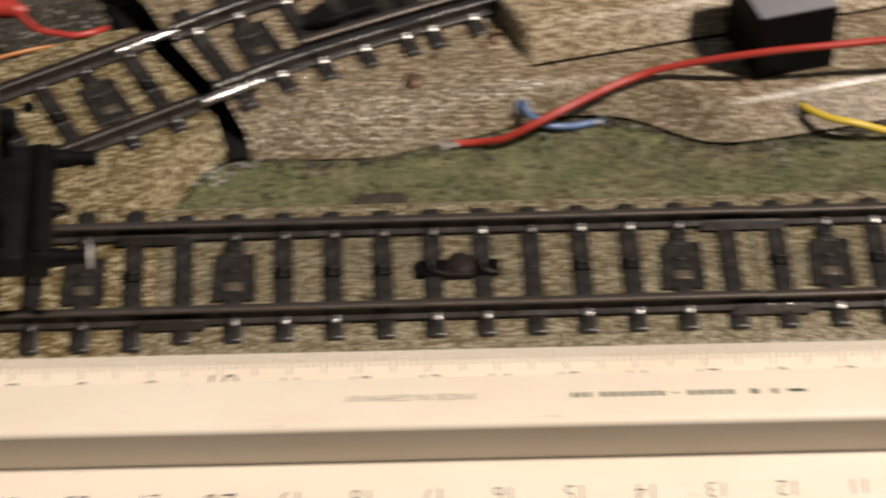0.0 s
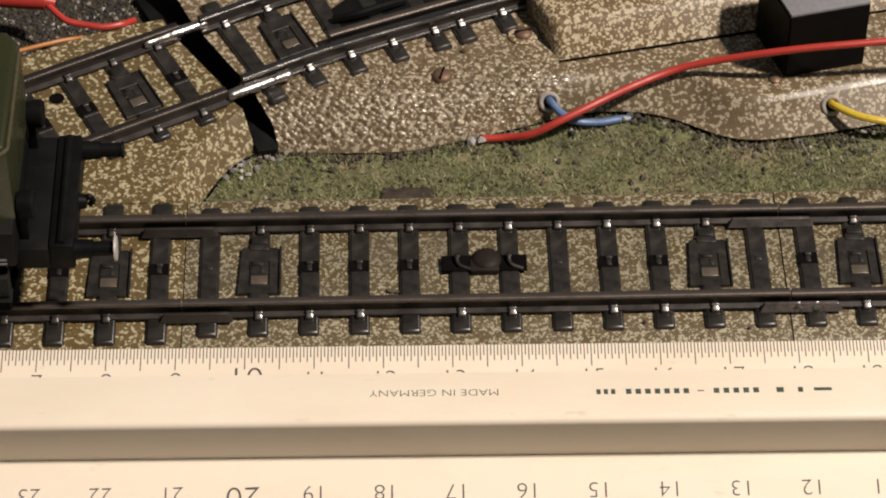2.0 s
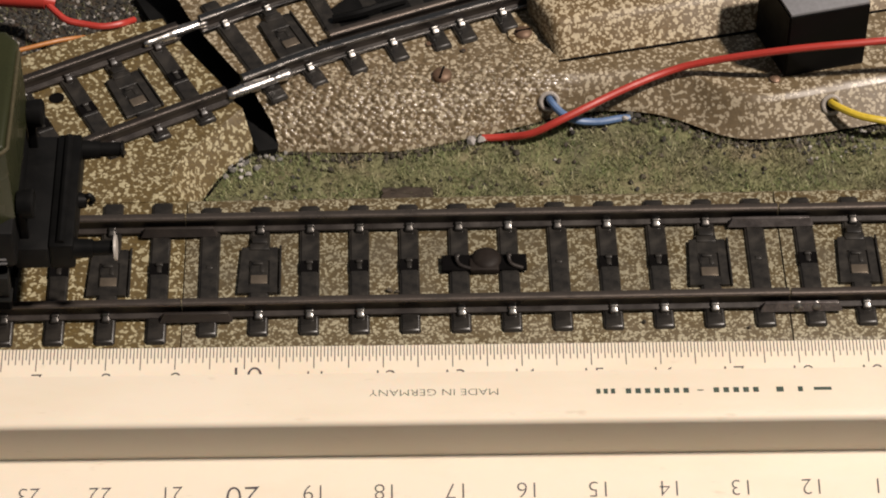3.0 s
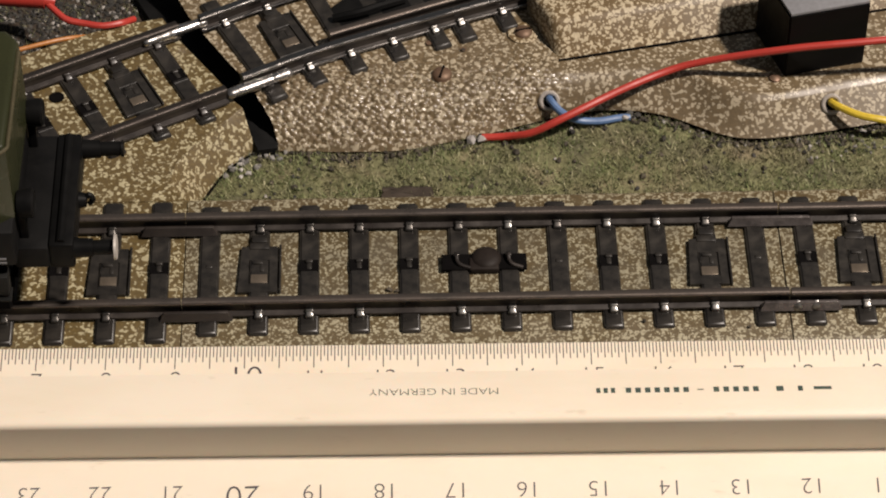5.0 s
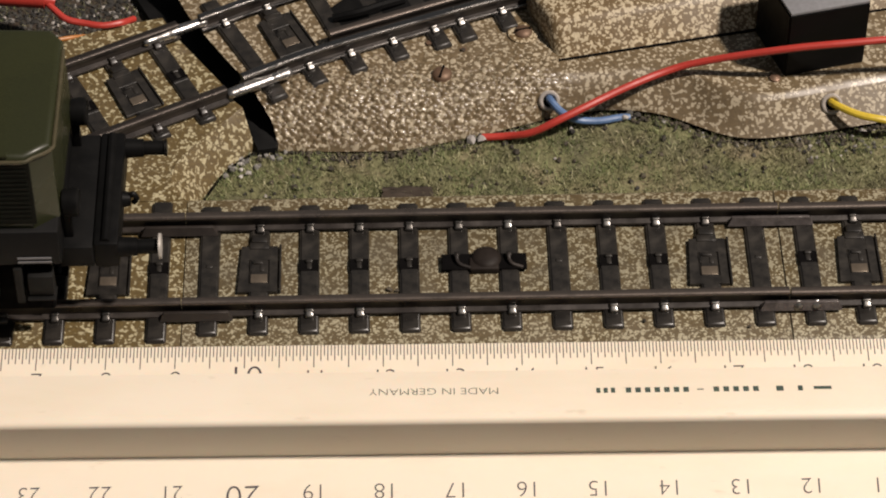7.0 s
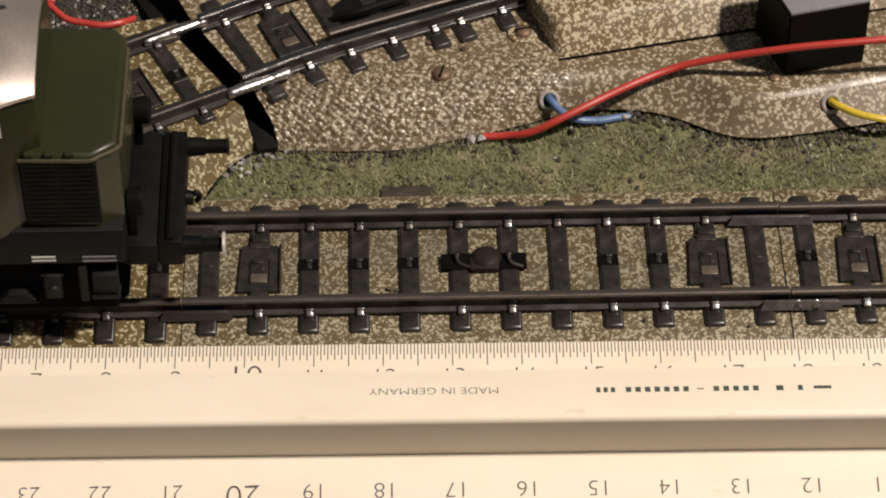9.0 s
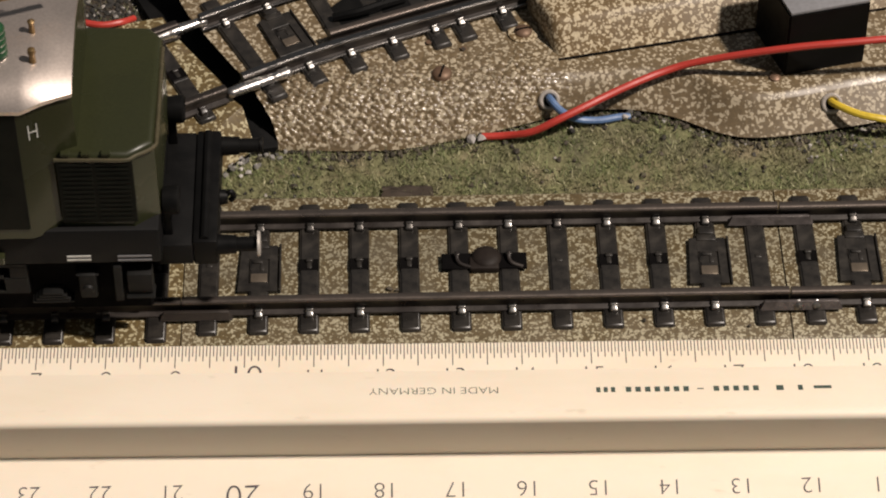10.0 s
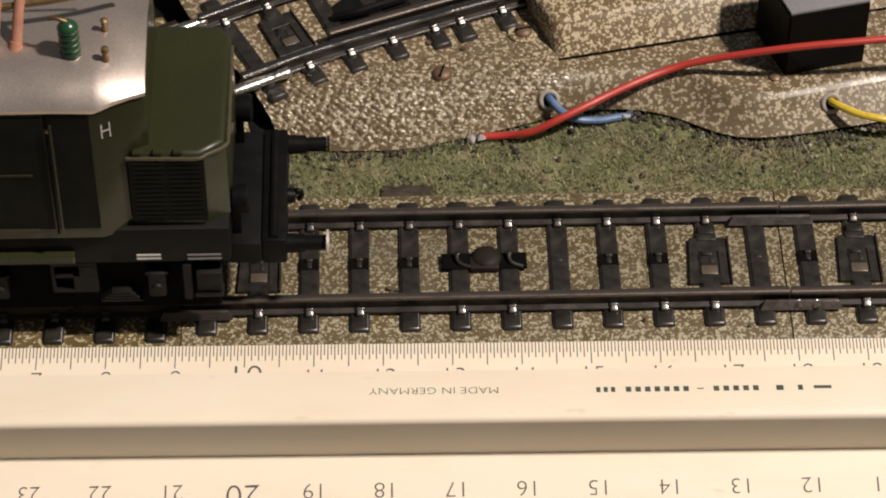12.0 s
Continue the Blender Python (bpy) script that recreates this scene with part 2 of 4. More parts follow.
def thing(name, label, category, x=0, y=0, z=0, rz=0, group="", kind=""):
    ob = new(name)
    ob.empty_display_size = 0.005
    ob.matrix_basis = pose(x / 1000, y / 1000, z / 1000, 0, 0, rz)
    return tagged(ob, label, category, group, kind)


def box(x0, x1, y0, y1, z0, z1, bevel=0.0, seg=1, bm=None):
    own = bmesh.new()
    bmesh.ops.create_cube(own, size=1)
    for v in own.verts:
        v.co = ((x0 + x1) / 2 + v.co.x * (x1 - x0), (y0 + y1) / 2 + v.co.y * (y1 - y0), (z0 + z1) / 2 + v.co.z * (z1 - z0))
    if bevel:
        bmesh.ops.bevel(own, geom=own.edges[:], offset=bevel, segments=seg, affect="EDGES", profile=0.5)
    return join(bm, own)


def join(bm, own):
    if bm is None:
        return own
    me = bpy.data.meshes.new("joined")
    own.to_mesh(me)
    own.free()
    bm.from_mesh(me)
    bpy.data.meshes.remove(me)
    return bm


def rod(a, b, r0, r1=None, seg=16, bm=None):
    own = bmesh.new()
    a, b = Vector(a), Vector(b)
    d = b - a
    bmesh.ops.create_cone(own, cap_ends=True, segments=seg, radius1=r0, radius2=r0 if r1 is None else r1, depth=d.length)
    m = Matrix.Translation((a + b) / 2) @ d.to_track_quat("Z", "Y").to_matrix().to_4x4()
    bmesh.ops.transform(own, matrix=m, verts=own.verts)
    return join(bm, own)


def lathe(points, seg=20, bm=None, at=(0, 0, 0)):
    """Turned body about z: points are (radius, height)."""
    own = bmesh.new()
    rings = []
    for r, h in points:
        rings.append([own.verts.new((at[0] + r * math.cos(2 * math.pi * i / seg), at[1] + r * math.sin(2 * math.pi * i / seg), at[2] + h)) for i in range(seg)])
    for lo, hi in zip(rings, rings[1:]):
        for i in range(seg):
            own.faces.new((lo[i], lo[(i + 1) % seg], hi[(i + 1) % seg], hi[i]))
    own.faces.new(rings[-1])
    own.faces.new(rings[0][::-1])
    return join(bm, own)


def sweep(profile, path, bm=None, caps=True):
    """A closed (side, up) profile carried along plan points (x, y, z)."""
    own = bmesh.new()
    path = [Vector(p) for p in path]
    rings = []
    for i, p in enumerate(path):
        d = (path[min(i + 1, len(path) - 1)] - path[max(i - 1, 0)])
        d.z = 0
        d.normalize()
        side = Vector((-d.y, d.x, 0))
        rings.append([own.verts.new(p + side * s + Vector((0, 0, u))) for s, u in profile])
    n = len(profile)
    for lo, hi in zip(rings, rings[1:]):
        for i in range(n):
            own.faces.new((lo[i], lo[(i + 1) % n], hi[(i + 1) % n], hi[i]))
    if caps:
        own.faces.new(rings[0][::-1])
        own.faces.new(rings[-1])
    return join(bm, own)


def smooth_path(points, steps=10):
    """Catmull-Rom curve through the points."""
    pts = [Vector(p) for p in points]
    pts = [pts[0] * 2 - pts[1]] + pts + [pts[-1] * 2 - pts[-2]]
    out = []
    for a, b, c, d in zip(pts, pts[1:], pts[2:], pts[3:]):
        for k in range(steps):
            t = k / steps
            out.append(0.5 * ((2 * b) + (c - a) * t + (2 * a - 5 * b + 4 * c - d) * t * t + (3 * b - a - 3 * c + d) * t ** 3))
    return out + [pts[-2]]


def tube(points, r, seg=10, steps=10):
    own = bmesh.new()
    path = smooth_path(points, steps)
    rings, up = [], Vector((0, 0, 1))
    for i, p in enumerate(path):
        d = (path[min(i + 1, len(path) - 1)] - path[max(i - 1, 0)]).normalized()
        s = d.cross(up).normalized()
        w = s.cross(d)
        rings.append([own.verts.new(p + (s * math.cos(2 * math.pi * k / seg) + w * math.sin(2 * math.pi * k / seg)) * r) for k in range(seg)])
    for lo, hi in zip(rings, rings[1:]):
        for i in range(seg):
            own.faces.new((lo[i], lo[(i + 1) % seg], hi[(i + 1) % seg], hi[i]))
    own.faces.new(rings[0][::-1])
    own.faces.new(rings[-1])
    return own


def prism(outline, z0, z1, bevel=0.0, seg=2):
    own = bmesh.new()
    lo = [own.verts.new((x, y, z0)) for x, y in outline]
    hi = [own.verts.new((x, y, z1)) for x, y in outline]
    n = len(outline)
    for i in range(n):
        own.faces.new((lo[i], lo[(i + 1) % n], hi[(i + 1) % n], hi[i]))
    own.faces.new(lo[::-1])
    top = own.faces.new(hi)
    if bevel:
        bmesh.ops.bevel(own, geom=list(top.edges), offset=bevel, segments=seg, affect="EDGES", profile=0.5)
    return own


def letters(text, size, upside=False, lift=0.03):
    """Flat lettering about its centre, in millimetres."""
    cu = bpy.data.curves.new("lettering", "FONT")
    cu.body, cu.size, cu.align_x, cu.align_y, cu.offset = text, size, "CENTER", "CENTER", -0.017 * size
    ob = bpy.data.objects.new("lettering", cu)
    scene.collection.objects.link(ob)
    bpy.context.view_layer.update()
    me = bpy.data.meshes.new_from_object(ob.evaluated_get(bpy.context.evaluated_depsgraph_get()))
    bpy.data.objects.remove(ob)
    bm = bmesh.new()
    bm.from_mesh(me)
    bpy.data.meshes.remove(me)
    for v in bm.verts:
        v.co.z = lift
        if upside:
            v.co.x, v.co.y = -v.co.x, -v.co.y
    return bm


# ---- layout board ----
def build_board():
    board = thing("layout_board", "brown wooden board carrying the model railway", "board", kind="structure")
    part("board_top", box(-190, 270, -90, 160, -18, -0.5, 1.0), M_CARD, board)
    for x in (-150, 40, 230):
        part("batten", box(x - 12, x + 12, -88, 158, -48, -18, 1.0), M_CARD, board)


build_board()

# ---- the tinplate tracks ----
PITCH, MID, DECK, TOP = 7.5, -0.5, 6.3, 9.9
RAIL = [(-1.2, 0), (1.2, 0), (1.2, 0.3), (0.45, 0.55), (0.36, 1.55), (0.66, 1.85), (0.68, 2.4), (0.55, 2.55), (-0.55, 2.55), (-0.68, 2.4), (-0.66, 1.85), (-0.36, 1.55), (-0.45, 0.55), (-1.2, 0.3)]
TREAD = [(-0.72, 2.22), (0.72, 2.22), (0.70, 2.36), (0.62, 2.49), (0.48, 2.58), (0.25, 2.63), (-0.25, 2.63), (-0.48, 2.58), (-0.62, 2.49), (-0.70, 2.36)]
EDGE = [(-1.30, 0.02), (-0.9, 0.02), (-0.9, 0.42), (-1.02, 0.40), (-1.2, 0.28)]


def sleeper_mesh(width=3.2, half=13.4, high=0.65):
    bm = box(-width / 2, width / 2, -half, half, DECK - 0.2, DECK + high)
    for v in bm.verts:
        if v.co.z > DECK:
            v.co.x *= 0.86
            v.co.y *= 0.965
    bmesh.ops.bevel(bm, geom=bm.edges[:], offset=0.22, segments=3, affect="EDGES")
    return mesh_of("sleeper", bm, M_SLEEPER)


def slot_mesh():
    """A near-black block that stands for the shaded hollow round a contact stud."""
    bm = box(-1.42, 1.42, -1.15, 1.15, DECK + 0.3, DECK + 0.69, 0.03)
    return mesh_of("stud_slot_shade", bm, M_HOLE)


def stud_mesh():
    """A bent contact tongue that rises from the hollow and hooks over."""
    bm = box(-0.55, 0.55, 0.35, 1.15, DECK + 0.45, DECK + 1.10, 0.22, 3)
    box(-0.38, 0.38, -0.85, 0.75, DECK + 0.45, DECK + 0.85, 0.15, 2, bm)
    box(-1.3, 1.3, -1.75, -1.2, DECK + 0.5, DECK + 0.74, 0.1, 1, bm)
    return mesh_of("contact_stud", bm, M_SLEEPER)


def clip_mesh(material):
    """A sheet tab bent up through the sleeper and folded over the rail foot."""
    bm = box(-0.62, 0.62, -0.55, 0.05, 0.25, 1.05, 0.2, 3)
    box(-0.56, 0.56, -0.05, 0.95, -0.1, 0.92, 0.22, 3, bm)
    for v in bm.verts:
        if v.co.y > 0.4:
            v.co.z -= (v.co.y - 0.4) * 0.75
            v.co.x *= 1.12
    return mesh_of("rail_clip", bm, material)


def plate_meshes():
    """Contact plate: a dark pressed frame with a hollow, a tongue and a bright strip."""
    bm = bmesh.new()
    z0, z1 = DECK + 0.1, DECK + 0.72
    for b in ((-3.2, -1.55, -5.0, 4.3), (1.5, 2.75, -5.0, 4.3), (-1.6, 1.55, -5.0, -3.35), (-1.6, 1.55, 1.5, 4.3)):
        box(*b, z0, z1, 0.06, 1, bm)
    box(2.98, 3.3, -5.0, 4.6, z0, z1 + 0.1, 0.08, 1, bm)
    box(-1.5, 1.5, 3.6, 5.0, z0, z1 + 0.22, 0.2, 2, bm)
    box(-1.15, 1.15, 4.8, 6.3, z0, z1 + 0.45, 0.2, 2, bm)
    for v in bm.verts:
        if v.co.y > 3 and v.co.x < -2:
            v.co.x += 0.5
    frame_me = mesh_of("contact_plate", bm, M_SLEEPER)
    bm = box(-1.3, 1.25, -3.2, -1.35, DECK + 0.3, DECK + 0.68, 0.16, 3)
    strip = mesh_of("contact_strip", bm, M_BRASSY)
    # floor of the plate's opening, its shade given by a near-black colour
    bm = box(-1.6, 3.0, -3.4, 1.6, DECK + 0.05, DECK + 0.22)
    hollow = mesh_of("stud_slot_shade", bm, M_HOLE)
    bm = box(-1.0, 0.6, 0.55, 1.35, DECK + 0.3, DECK + 0.95, 0.2, 2)
    box(0.1, 0.75, -0.9, 1.0, DECK + 0.3, DECK + 0.8, 0.15, 2, bm)
    box(-1.45, -0.75, -0.6, 0.5, DECK + 0.25, DECK + 0.6, 0.12, 1, bm)
    lug = mesh_of("contact_stud", bm, M_SLEEPER)
    return frame_me, strip, hollow, lug


DARK_CLIP = clip_mesh(M_RAIL)
DULL_CLIP = clip_mesh(M_DULLCLIP)
SHORT_SLEEPER = sleeper_mesh(3.2, 12.0)
SLEEPER, LONG_SLEEPER, SLOT, STUD, CLIP, PLATE = sleeper_mesh(), sleeper_mesh(3.2, 14.6), slot_mesh(), stud_mesh(), clip_mesh(M_CLIP), plate_meshes()


def bed_profile():
    return [(-20.0, 0.0), (-18.6, 1.2), (-15.9, 5.9), (-15.2, DECK), (14.6, DECK), (15.3, 5.9), (18.0, 1.2), (19.4, 0.0)]


def track_bed(x0, x1, material, parent, name="bed"):
    own = bmesh.new()
    prof = bed_profile()
    xs = np.linspace(x0, x1, 40)
    rows = [[own.verts.new((x, MID + y, z + 0.05 * math.sin(x * 0.7 + y))) for y, z in prof] for x in xs]
    for a, b in zip(rows, rows[1:]):
        for i in range(len(prof) - 1):
            own.faces.new((a[i], b[i], b[i + 1], a[i + 1]))
    for r in (rows[0], rows[-1]):
        own.faces.new(r)
    return part(name, own, material, parent)


def fit_sleeper(parent, k, plates, bare_near=(), long=False, slotted=True):
    x = k * PITCH
    piece("sleeper", LONG_SLEEPER if long else SLEEPER, parent, x, MID)
    if k in plates:
        for nm, me in zip(("contact_plate", "contact_strip", "stud_slot_shade", "contact_stud"), PLATE):
            piece(nm, me, parent, x, MID)
    elif not slotted and k not in (4, 5):
        piece("contact_stud", STUD, parent, x, MID - 0.4, -0.3)
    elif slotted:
        piece("stud_slot_shade", SLOT, parent, x, MID + 0.2)
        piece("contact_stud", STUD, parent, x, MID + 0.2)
    sleeved = k in (-2, -1, 10, 11)
    for y, turn in ((8.25 - 1.0, 180), (8.25 + 1.0, 0), (-9.25 + 1.0, 0))[1 if sleeved else 0:]:
        worn = turn == 180 and (k < 5 or k % 3 == 0)
        piece("rail_clip", DULL_CLIP if worn or k < -1 else CLIP, parent, x + 0.1, y, DECK + 0.55, turn)
    if k not in bare_near and not sleeved:
        piece("rail_clip", CLIP if k > -1 else DULL_CLIP, parent, x + 0.1, -9.25 - 1.0, DECK + 0.55, 180)


def rail(parent, path, foot=6.9, name="rail", tread=None, bright=False):
    plan = [(x, y, foot) for x, y in path]
    ob = part(name, sweep(RAIL, plan), M_RAIL, parent, angle=30)
    part("running_surface", sweep(TREAD, plan), tread or M_TREAD, ob, "worn running surface", 50)
    if bright:
        part("foot_edge", sweep(EDGE, plan), M_RAILTOP, ob, "bright rail foot edge")
    return ob


def joiner(parent, x0, x1, y, shiny=False):
    """A folded sheet sleeve along the rail foot."""
    bm = box(x0, x1, y - 0.75, y + 0.3, DECK + 0.6, DECK + 2.0, 0.14, 2)
    for v in bm.verts:
        if v.co.z > DECK + 1.5:
            v.co.x += 0.6 if v.co.x < (x0 + x1) / 2 else -0.6
            if v.co.y < y:
                v.co.y += 0.5
    # the sleeve's highlights are put in as dimples of a brighter steel
    if shiny:
        for q in (0.46, 0.68):
            cx = x0 + (x1 - x0) * q
            dimple = lathe([(0.8, 0), (0.7, 0.08), (0.45, 0.15), (0.05, 0.18)], 14)
            bmesh.ops.rotate(dimple, matrix=Matrix.Rotation(radians(55), 3, "X"), verts=dimple.verts)
            bmesh.ops.translate(dimple, vec=(cx, y - 0.36, DECK + 1.42), verts=dimple.verts)
            part("dimple", dimple, M_CLIP, parent, "pressed dimple in brighter steel for the joiner's highlight", 60)
    part("rail_joiner", bm, M_JOINER if x0 > 0 else M_RAIL, parent)


def build_main_track():
    t = thing("track_section", "straight tinplate track section with black sleepers and brown rails", "model track", group="tinplate track sections")
    track_bed(-11.18, 78.62, M_BED, t)
    for k in range(-1, 11):
        fit_sleeper(t, k, (0, 9), (3, 6), slotted=k in (1, 2, 3, 7, 8))
    for y in (8.25, -9.25):
        rail(t, [(-11.15, y), (20, y + 0.02), (50, y - 0.02), (78.6, y)])
    joiner(t, -18.0, -6.4, 8.25 - 1.35)
    joiner(t, -14.5, -3.7, -9.25 - 1.35)
    joiner(t, 71.0, 84.0, 8.25 - 1.35)
    joiner(t, 74.2, 86.4, -9.25 - 1.35, True)
    r = thing("track_section", "straight tinplate track section continuing past the rail joint", "model track", group="tinplate track sections")
    track_bed(78.86, 168.6, M_BED, r)
    for k in range(11, 23):
        fit_sleeper(r, k, (12, 21))
    for y in (8.25, -9.25):
        rail(r, [(78.85, y - 0.12), (110, y - 0.05), (140, y), (168.5, y)])


def build_contact_bridge():
    """The black moulded piece with a dome that sits between two sleepers."""
    t = thing("contact_bridge", "small black moulded bridge with a dome between two sleepers", "track part", 33.75, MID + 0.3, DECK)
    bm = box(-6.4, -1.6, -1.7, 1.5, 0.4, 0.95, 0.12)
    part("wing", bm, M_HOLE, t)
    part("wing", box(1.6, 6.4, -1.7, 1.5, 0.4, 0.95, 0.12), M_HOLE, t)
    bm = lathe([(2.35, 0), (2.35, 0.8), (2.2, 1.2), (1.75, 1.55), (1.0, 1.75), (0.2, 1.8)], 26, None, (0.3, 0.45, 0))
    bm2 = box(-2.3, 2.2, -2.0, 0.6, 0, 1.25, 0.35, 3)
    part("dome", join(bm, bm2), M_DOME, t)
    for s in (-1, 1):
        part("hook_end", box(s * 3.9 - 0.65, s * 3.9 + 0.25, 0.35, 1.2, 0.8, 1.75, 0.25, 3), M_DULLCLIP, t)
        part("hook", tube([(s * 3.9 - 0.2, 1.1, 0.8), (s * 3.9 - 0.2, 0.7, 1.6), (s * 3.9 - 0.15, -0.3, 1.35), (s * 3.9 + 0.4, -1.0, 1.15), (s * 3.9 + 1.9, -1.55, 0.95)], 0.30, 8, 6), M_RAIL, t)


# ---- left turnout: straight route under the locomotive, branch leading away ----
BRANCH = math.atan2(0.455, 0.89)


def branch_point(along, side):
    """Plan point on the left branch: along the near rail from (-17.1, 31.1)."""
    c, s = math.cos(BRANCH), math.sin(BRANCH)
    return -17.1 + along * c - side * s, 30.6 + along * s + side * c


def build_left_turnout():
    t = thing("turnout", "tinplate turnout bed with mottled cream and brown lacquer", "model track", group="tinplate track sections")
    track_bed(-170, -11.35, M_TURNOUT, t, "main_bed")
    inner = [(-60.0, 14.4), (-14.2, 14.4), (-14.0, 16.8), (-14.0, 20.1), (-13.0, 22.8), (-9.6, 27.5), (-5.9, 31.8), (-3.4, 34.9), (-4.5, 36.1), (-7.2, 41.1), (-14.1, 51.1), (-16.9, 56.3), (-26.0, 54.0), (-34.8, 49.9), (-43, 46.0), (-120, 14.4)]
    push = [(0, 0), (0, 0), (4.2, 1.6), (5.0, 0.3), (5.7, 1.1), (4.4, -0.5), (3.3, -2.4), (2.2, -4.4), (0.1, 0.1), (0.1, 0.1), (0.1, 0.1), (0.1, 0.1), (-1.4, 2.8), (-1.4, 2.8), (-1.4, 2.8), (0, 0)]
    own = bmesh.new()
    top = [own.verts.new((x, y, DECK + 0.06)) for x, y in inner]
    lip = [own.verts.new((x + dx * 0.06, y + dy * 0.06, DECK - 0.15)) for (x, y), (dx, dy) in zip(inner, push)]
    low = [own.verts.new((x + dx, y + dy, 0.1)) for (x, y), (dx, dy) in zip(inner, push)]
    n = len(inner)
    for a, b in ((top, lip), (lip, low)):
        for i in range(n):
            if i not in (7, 8, 9, 10):
                own.faces.new((a[i], b[i], b[(i + 1) % n], a[(i + 1) % n]))
    own.faces.new(top)
    part("branch_bed", own, M_TURNOUT, t, angle=18)
    crest = [(x, y, DECK + 0.05) for x, y in inner[3:7]]
    part("fold", tube(crest, 0.20, 8, 6), M_TURNOUT, t, "raised fold of the sheet")
    # near-black tube for the dark line along the bed foot
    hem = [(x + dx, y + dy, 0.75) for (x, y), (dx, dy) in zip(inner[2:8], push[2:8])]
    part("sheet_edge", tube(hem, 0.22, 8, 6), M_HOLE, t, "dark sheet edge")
    for k in range(-20, -1):
        fit_sleeper(t, k, (-3, -9), long=True)
    for y in (8.25, -9.25):
        rail(t, [(-170, y), (-90, y), (-40, y), (-11.3, y)])
    # branch rails and sleepers
    rail(t, [branch_point(a, 0) for a in (-62, -40, -20, -8, 4, 12.6)], tread=M_DULLTREAD)
    rail(t, [branch_point(a, 17.4) for a in (-62, -40, -20, -8, 4, 12.2)], tread=M_DULLTREAD)
    deg = math.degrees(BRANCH)
    for i, a in enumerate((-46.3, -38.6, -31.0, -23.2, -15.4, -7.6, 0.2, 8.0)):
        x, y = branch_point(a, 8.7)
        piece("sleeper", SHORT_SLEEPER, t, x, y, 0.02, deg)
        if i in (2, 6):
            for nm, me in zip(("contact_plate", "contact_strip", "stud_slot_shade", "contact_stud"), PLATE):
                piece(nm, me, t, x, y, 0.02, deg)
        else:
            piece("stud_slot_shade", SLOT, t, x, y, 0.02, deg)
            piece("contact_stud", STUD, t, x, y, 0.02, deg)
        for side, turn in ((-1.1, 180), (16.3, 180), (1.1, 0)):
            cx, cy = branch_point(a, side)
            piece("rail_clip", DARK_CLIP, t, cx, cy, DECK + 0.55, deg + turn)
    hx, hy = -32.9, 37.9
    part("bolt_hole", lathe([(1.25, 0), (1.25, 0.05)], 20, None, (hx, hy, DECK + 0.07)), M_HOLE, t)
    # bright joiners reaching over the gap
    for side, a0 in ((-1.25, 11.9), (16.15, 5.2)):
        own = bmesh.new()
        rings = []
        for k in range(25):
            q = k / 24
            swell = 0.98 + 0.10 * math.sin(q * 9 + side) + (0.12 if 0.42 < q < 0.48 else 0)
            taper = 0.7 if k in (0, 24) else 1.0
            x, y = branch_point(a0 + 0.8 + 11.2 * q, side + 0.95)
            rings.append([own.verts.new((x + 0.45 * swell * taper * math.cos(t0), y - 0.89 * swell * taper * math.cos(t0), DECK + 1.7 + 0.85 * swell * taper * math.sin(t0))) for t0 in [2 * math.pi * i / 14 for i in range(14)]])
        for lo, hi in zip(rings, rings[1:]):
            for i in range(14):
                own.faces.new((lo[i], lo[(i + 1) % 14], hi[(i + 1) % 14], hi[i]))
        own.faces.new(rings[0][::-1])
        own.faces.new(rings[-1])
        part("rail_joiner", own, M_BRIGHT, t, "bright rail joiner")


# ---- right turnout: embossed ballast bed with a motor housing ----
FRONT = [(2.2, 31.3), (11.8, 30.8), (20.8, 30.8), (28.0, 32.3), (34.4, 33.9), (44.5, 37.0), (50.0, 38.8), (57.3, 39.6), (64.5, 38.2), (69.7, 34.9), (74.0, 32.5), (79.4, 32.1), (88.6, 33.4), (99.6, 35.7), (120, 40), (150, 47)]
SHOULDER = [(1.1, 38.6), (20.9, 38.8), (35.3, 39.6), (48.1, 42.2), (57.2, 43.2), (64.5, 42.3), (69.5, 40.6), (74.5, 37.4), (79.0, 36.4), (83.0, 37.0), (99.7, 41.2), (120, 45.6), (150, 52.6)]


def curve_y(points, x):
    xs, ys = zip(*points)
    return float(np.interp(x, xs, ys))


def soft_y(points, x, spread=2.5):
    return sum(curve_y(points, x + d * spread) for d in (-1, -0.5, 0, 0.5, 1)) / 5


def lip_height(x):
    return 0.8 + 0.6 * min(1.0, max(0.0, (x - 48) / 10))


def gap_shift(y):
    return float(np.interp(y, [31.0, 33.2, 37.3, 40.2, 46.0, 52.1, 56.4, 60.8, 72.8], [0.0, -0.7, -3.3, -4.7, -8.4, -12.2, -14.7, -16.6, -25.6]))


BOSS = 1.30
rng_boss = random.Random(11)
BOSSES = {(i, j): (rng_boss.uniform(-0.30, 0.30), rng_boss.uniform(-0.30, 0.30), rng_boss.uniform(0.46, 0.64), rng_boss.uniform(0.55, 1.0))
          for i in range(-40, 70) for j in range(20, 110)}


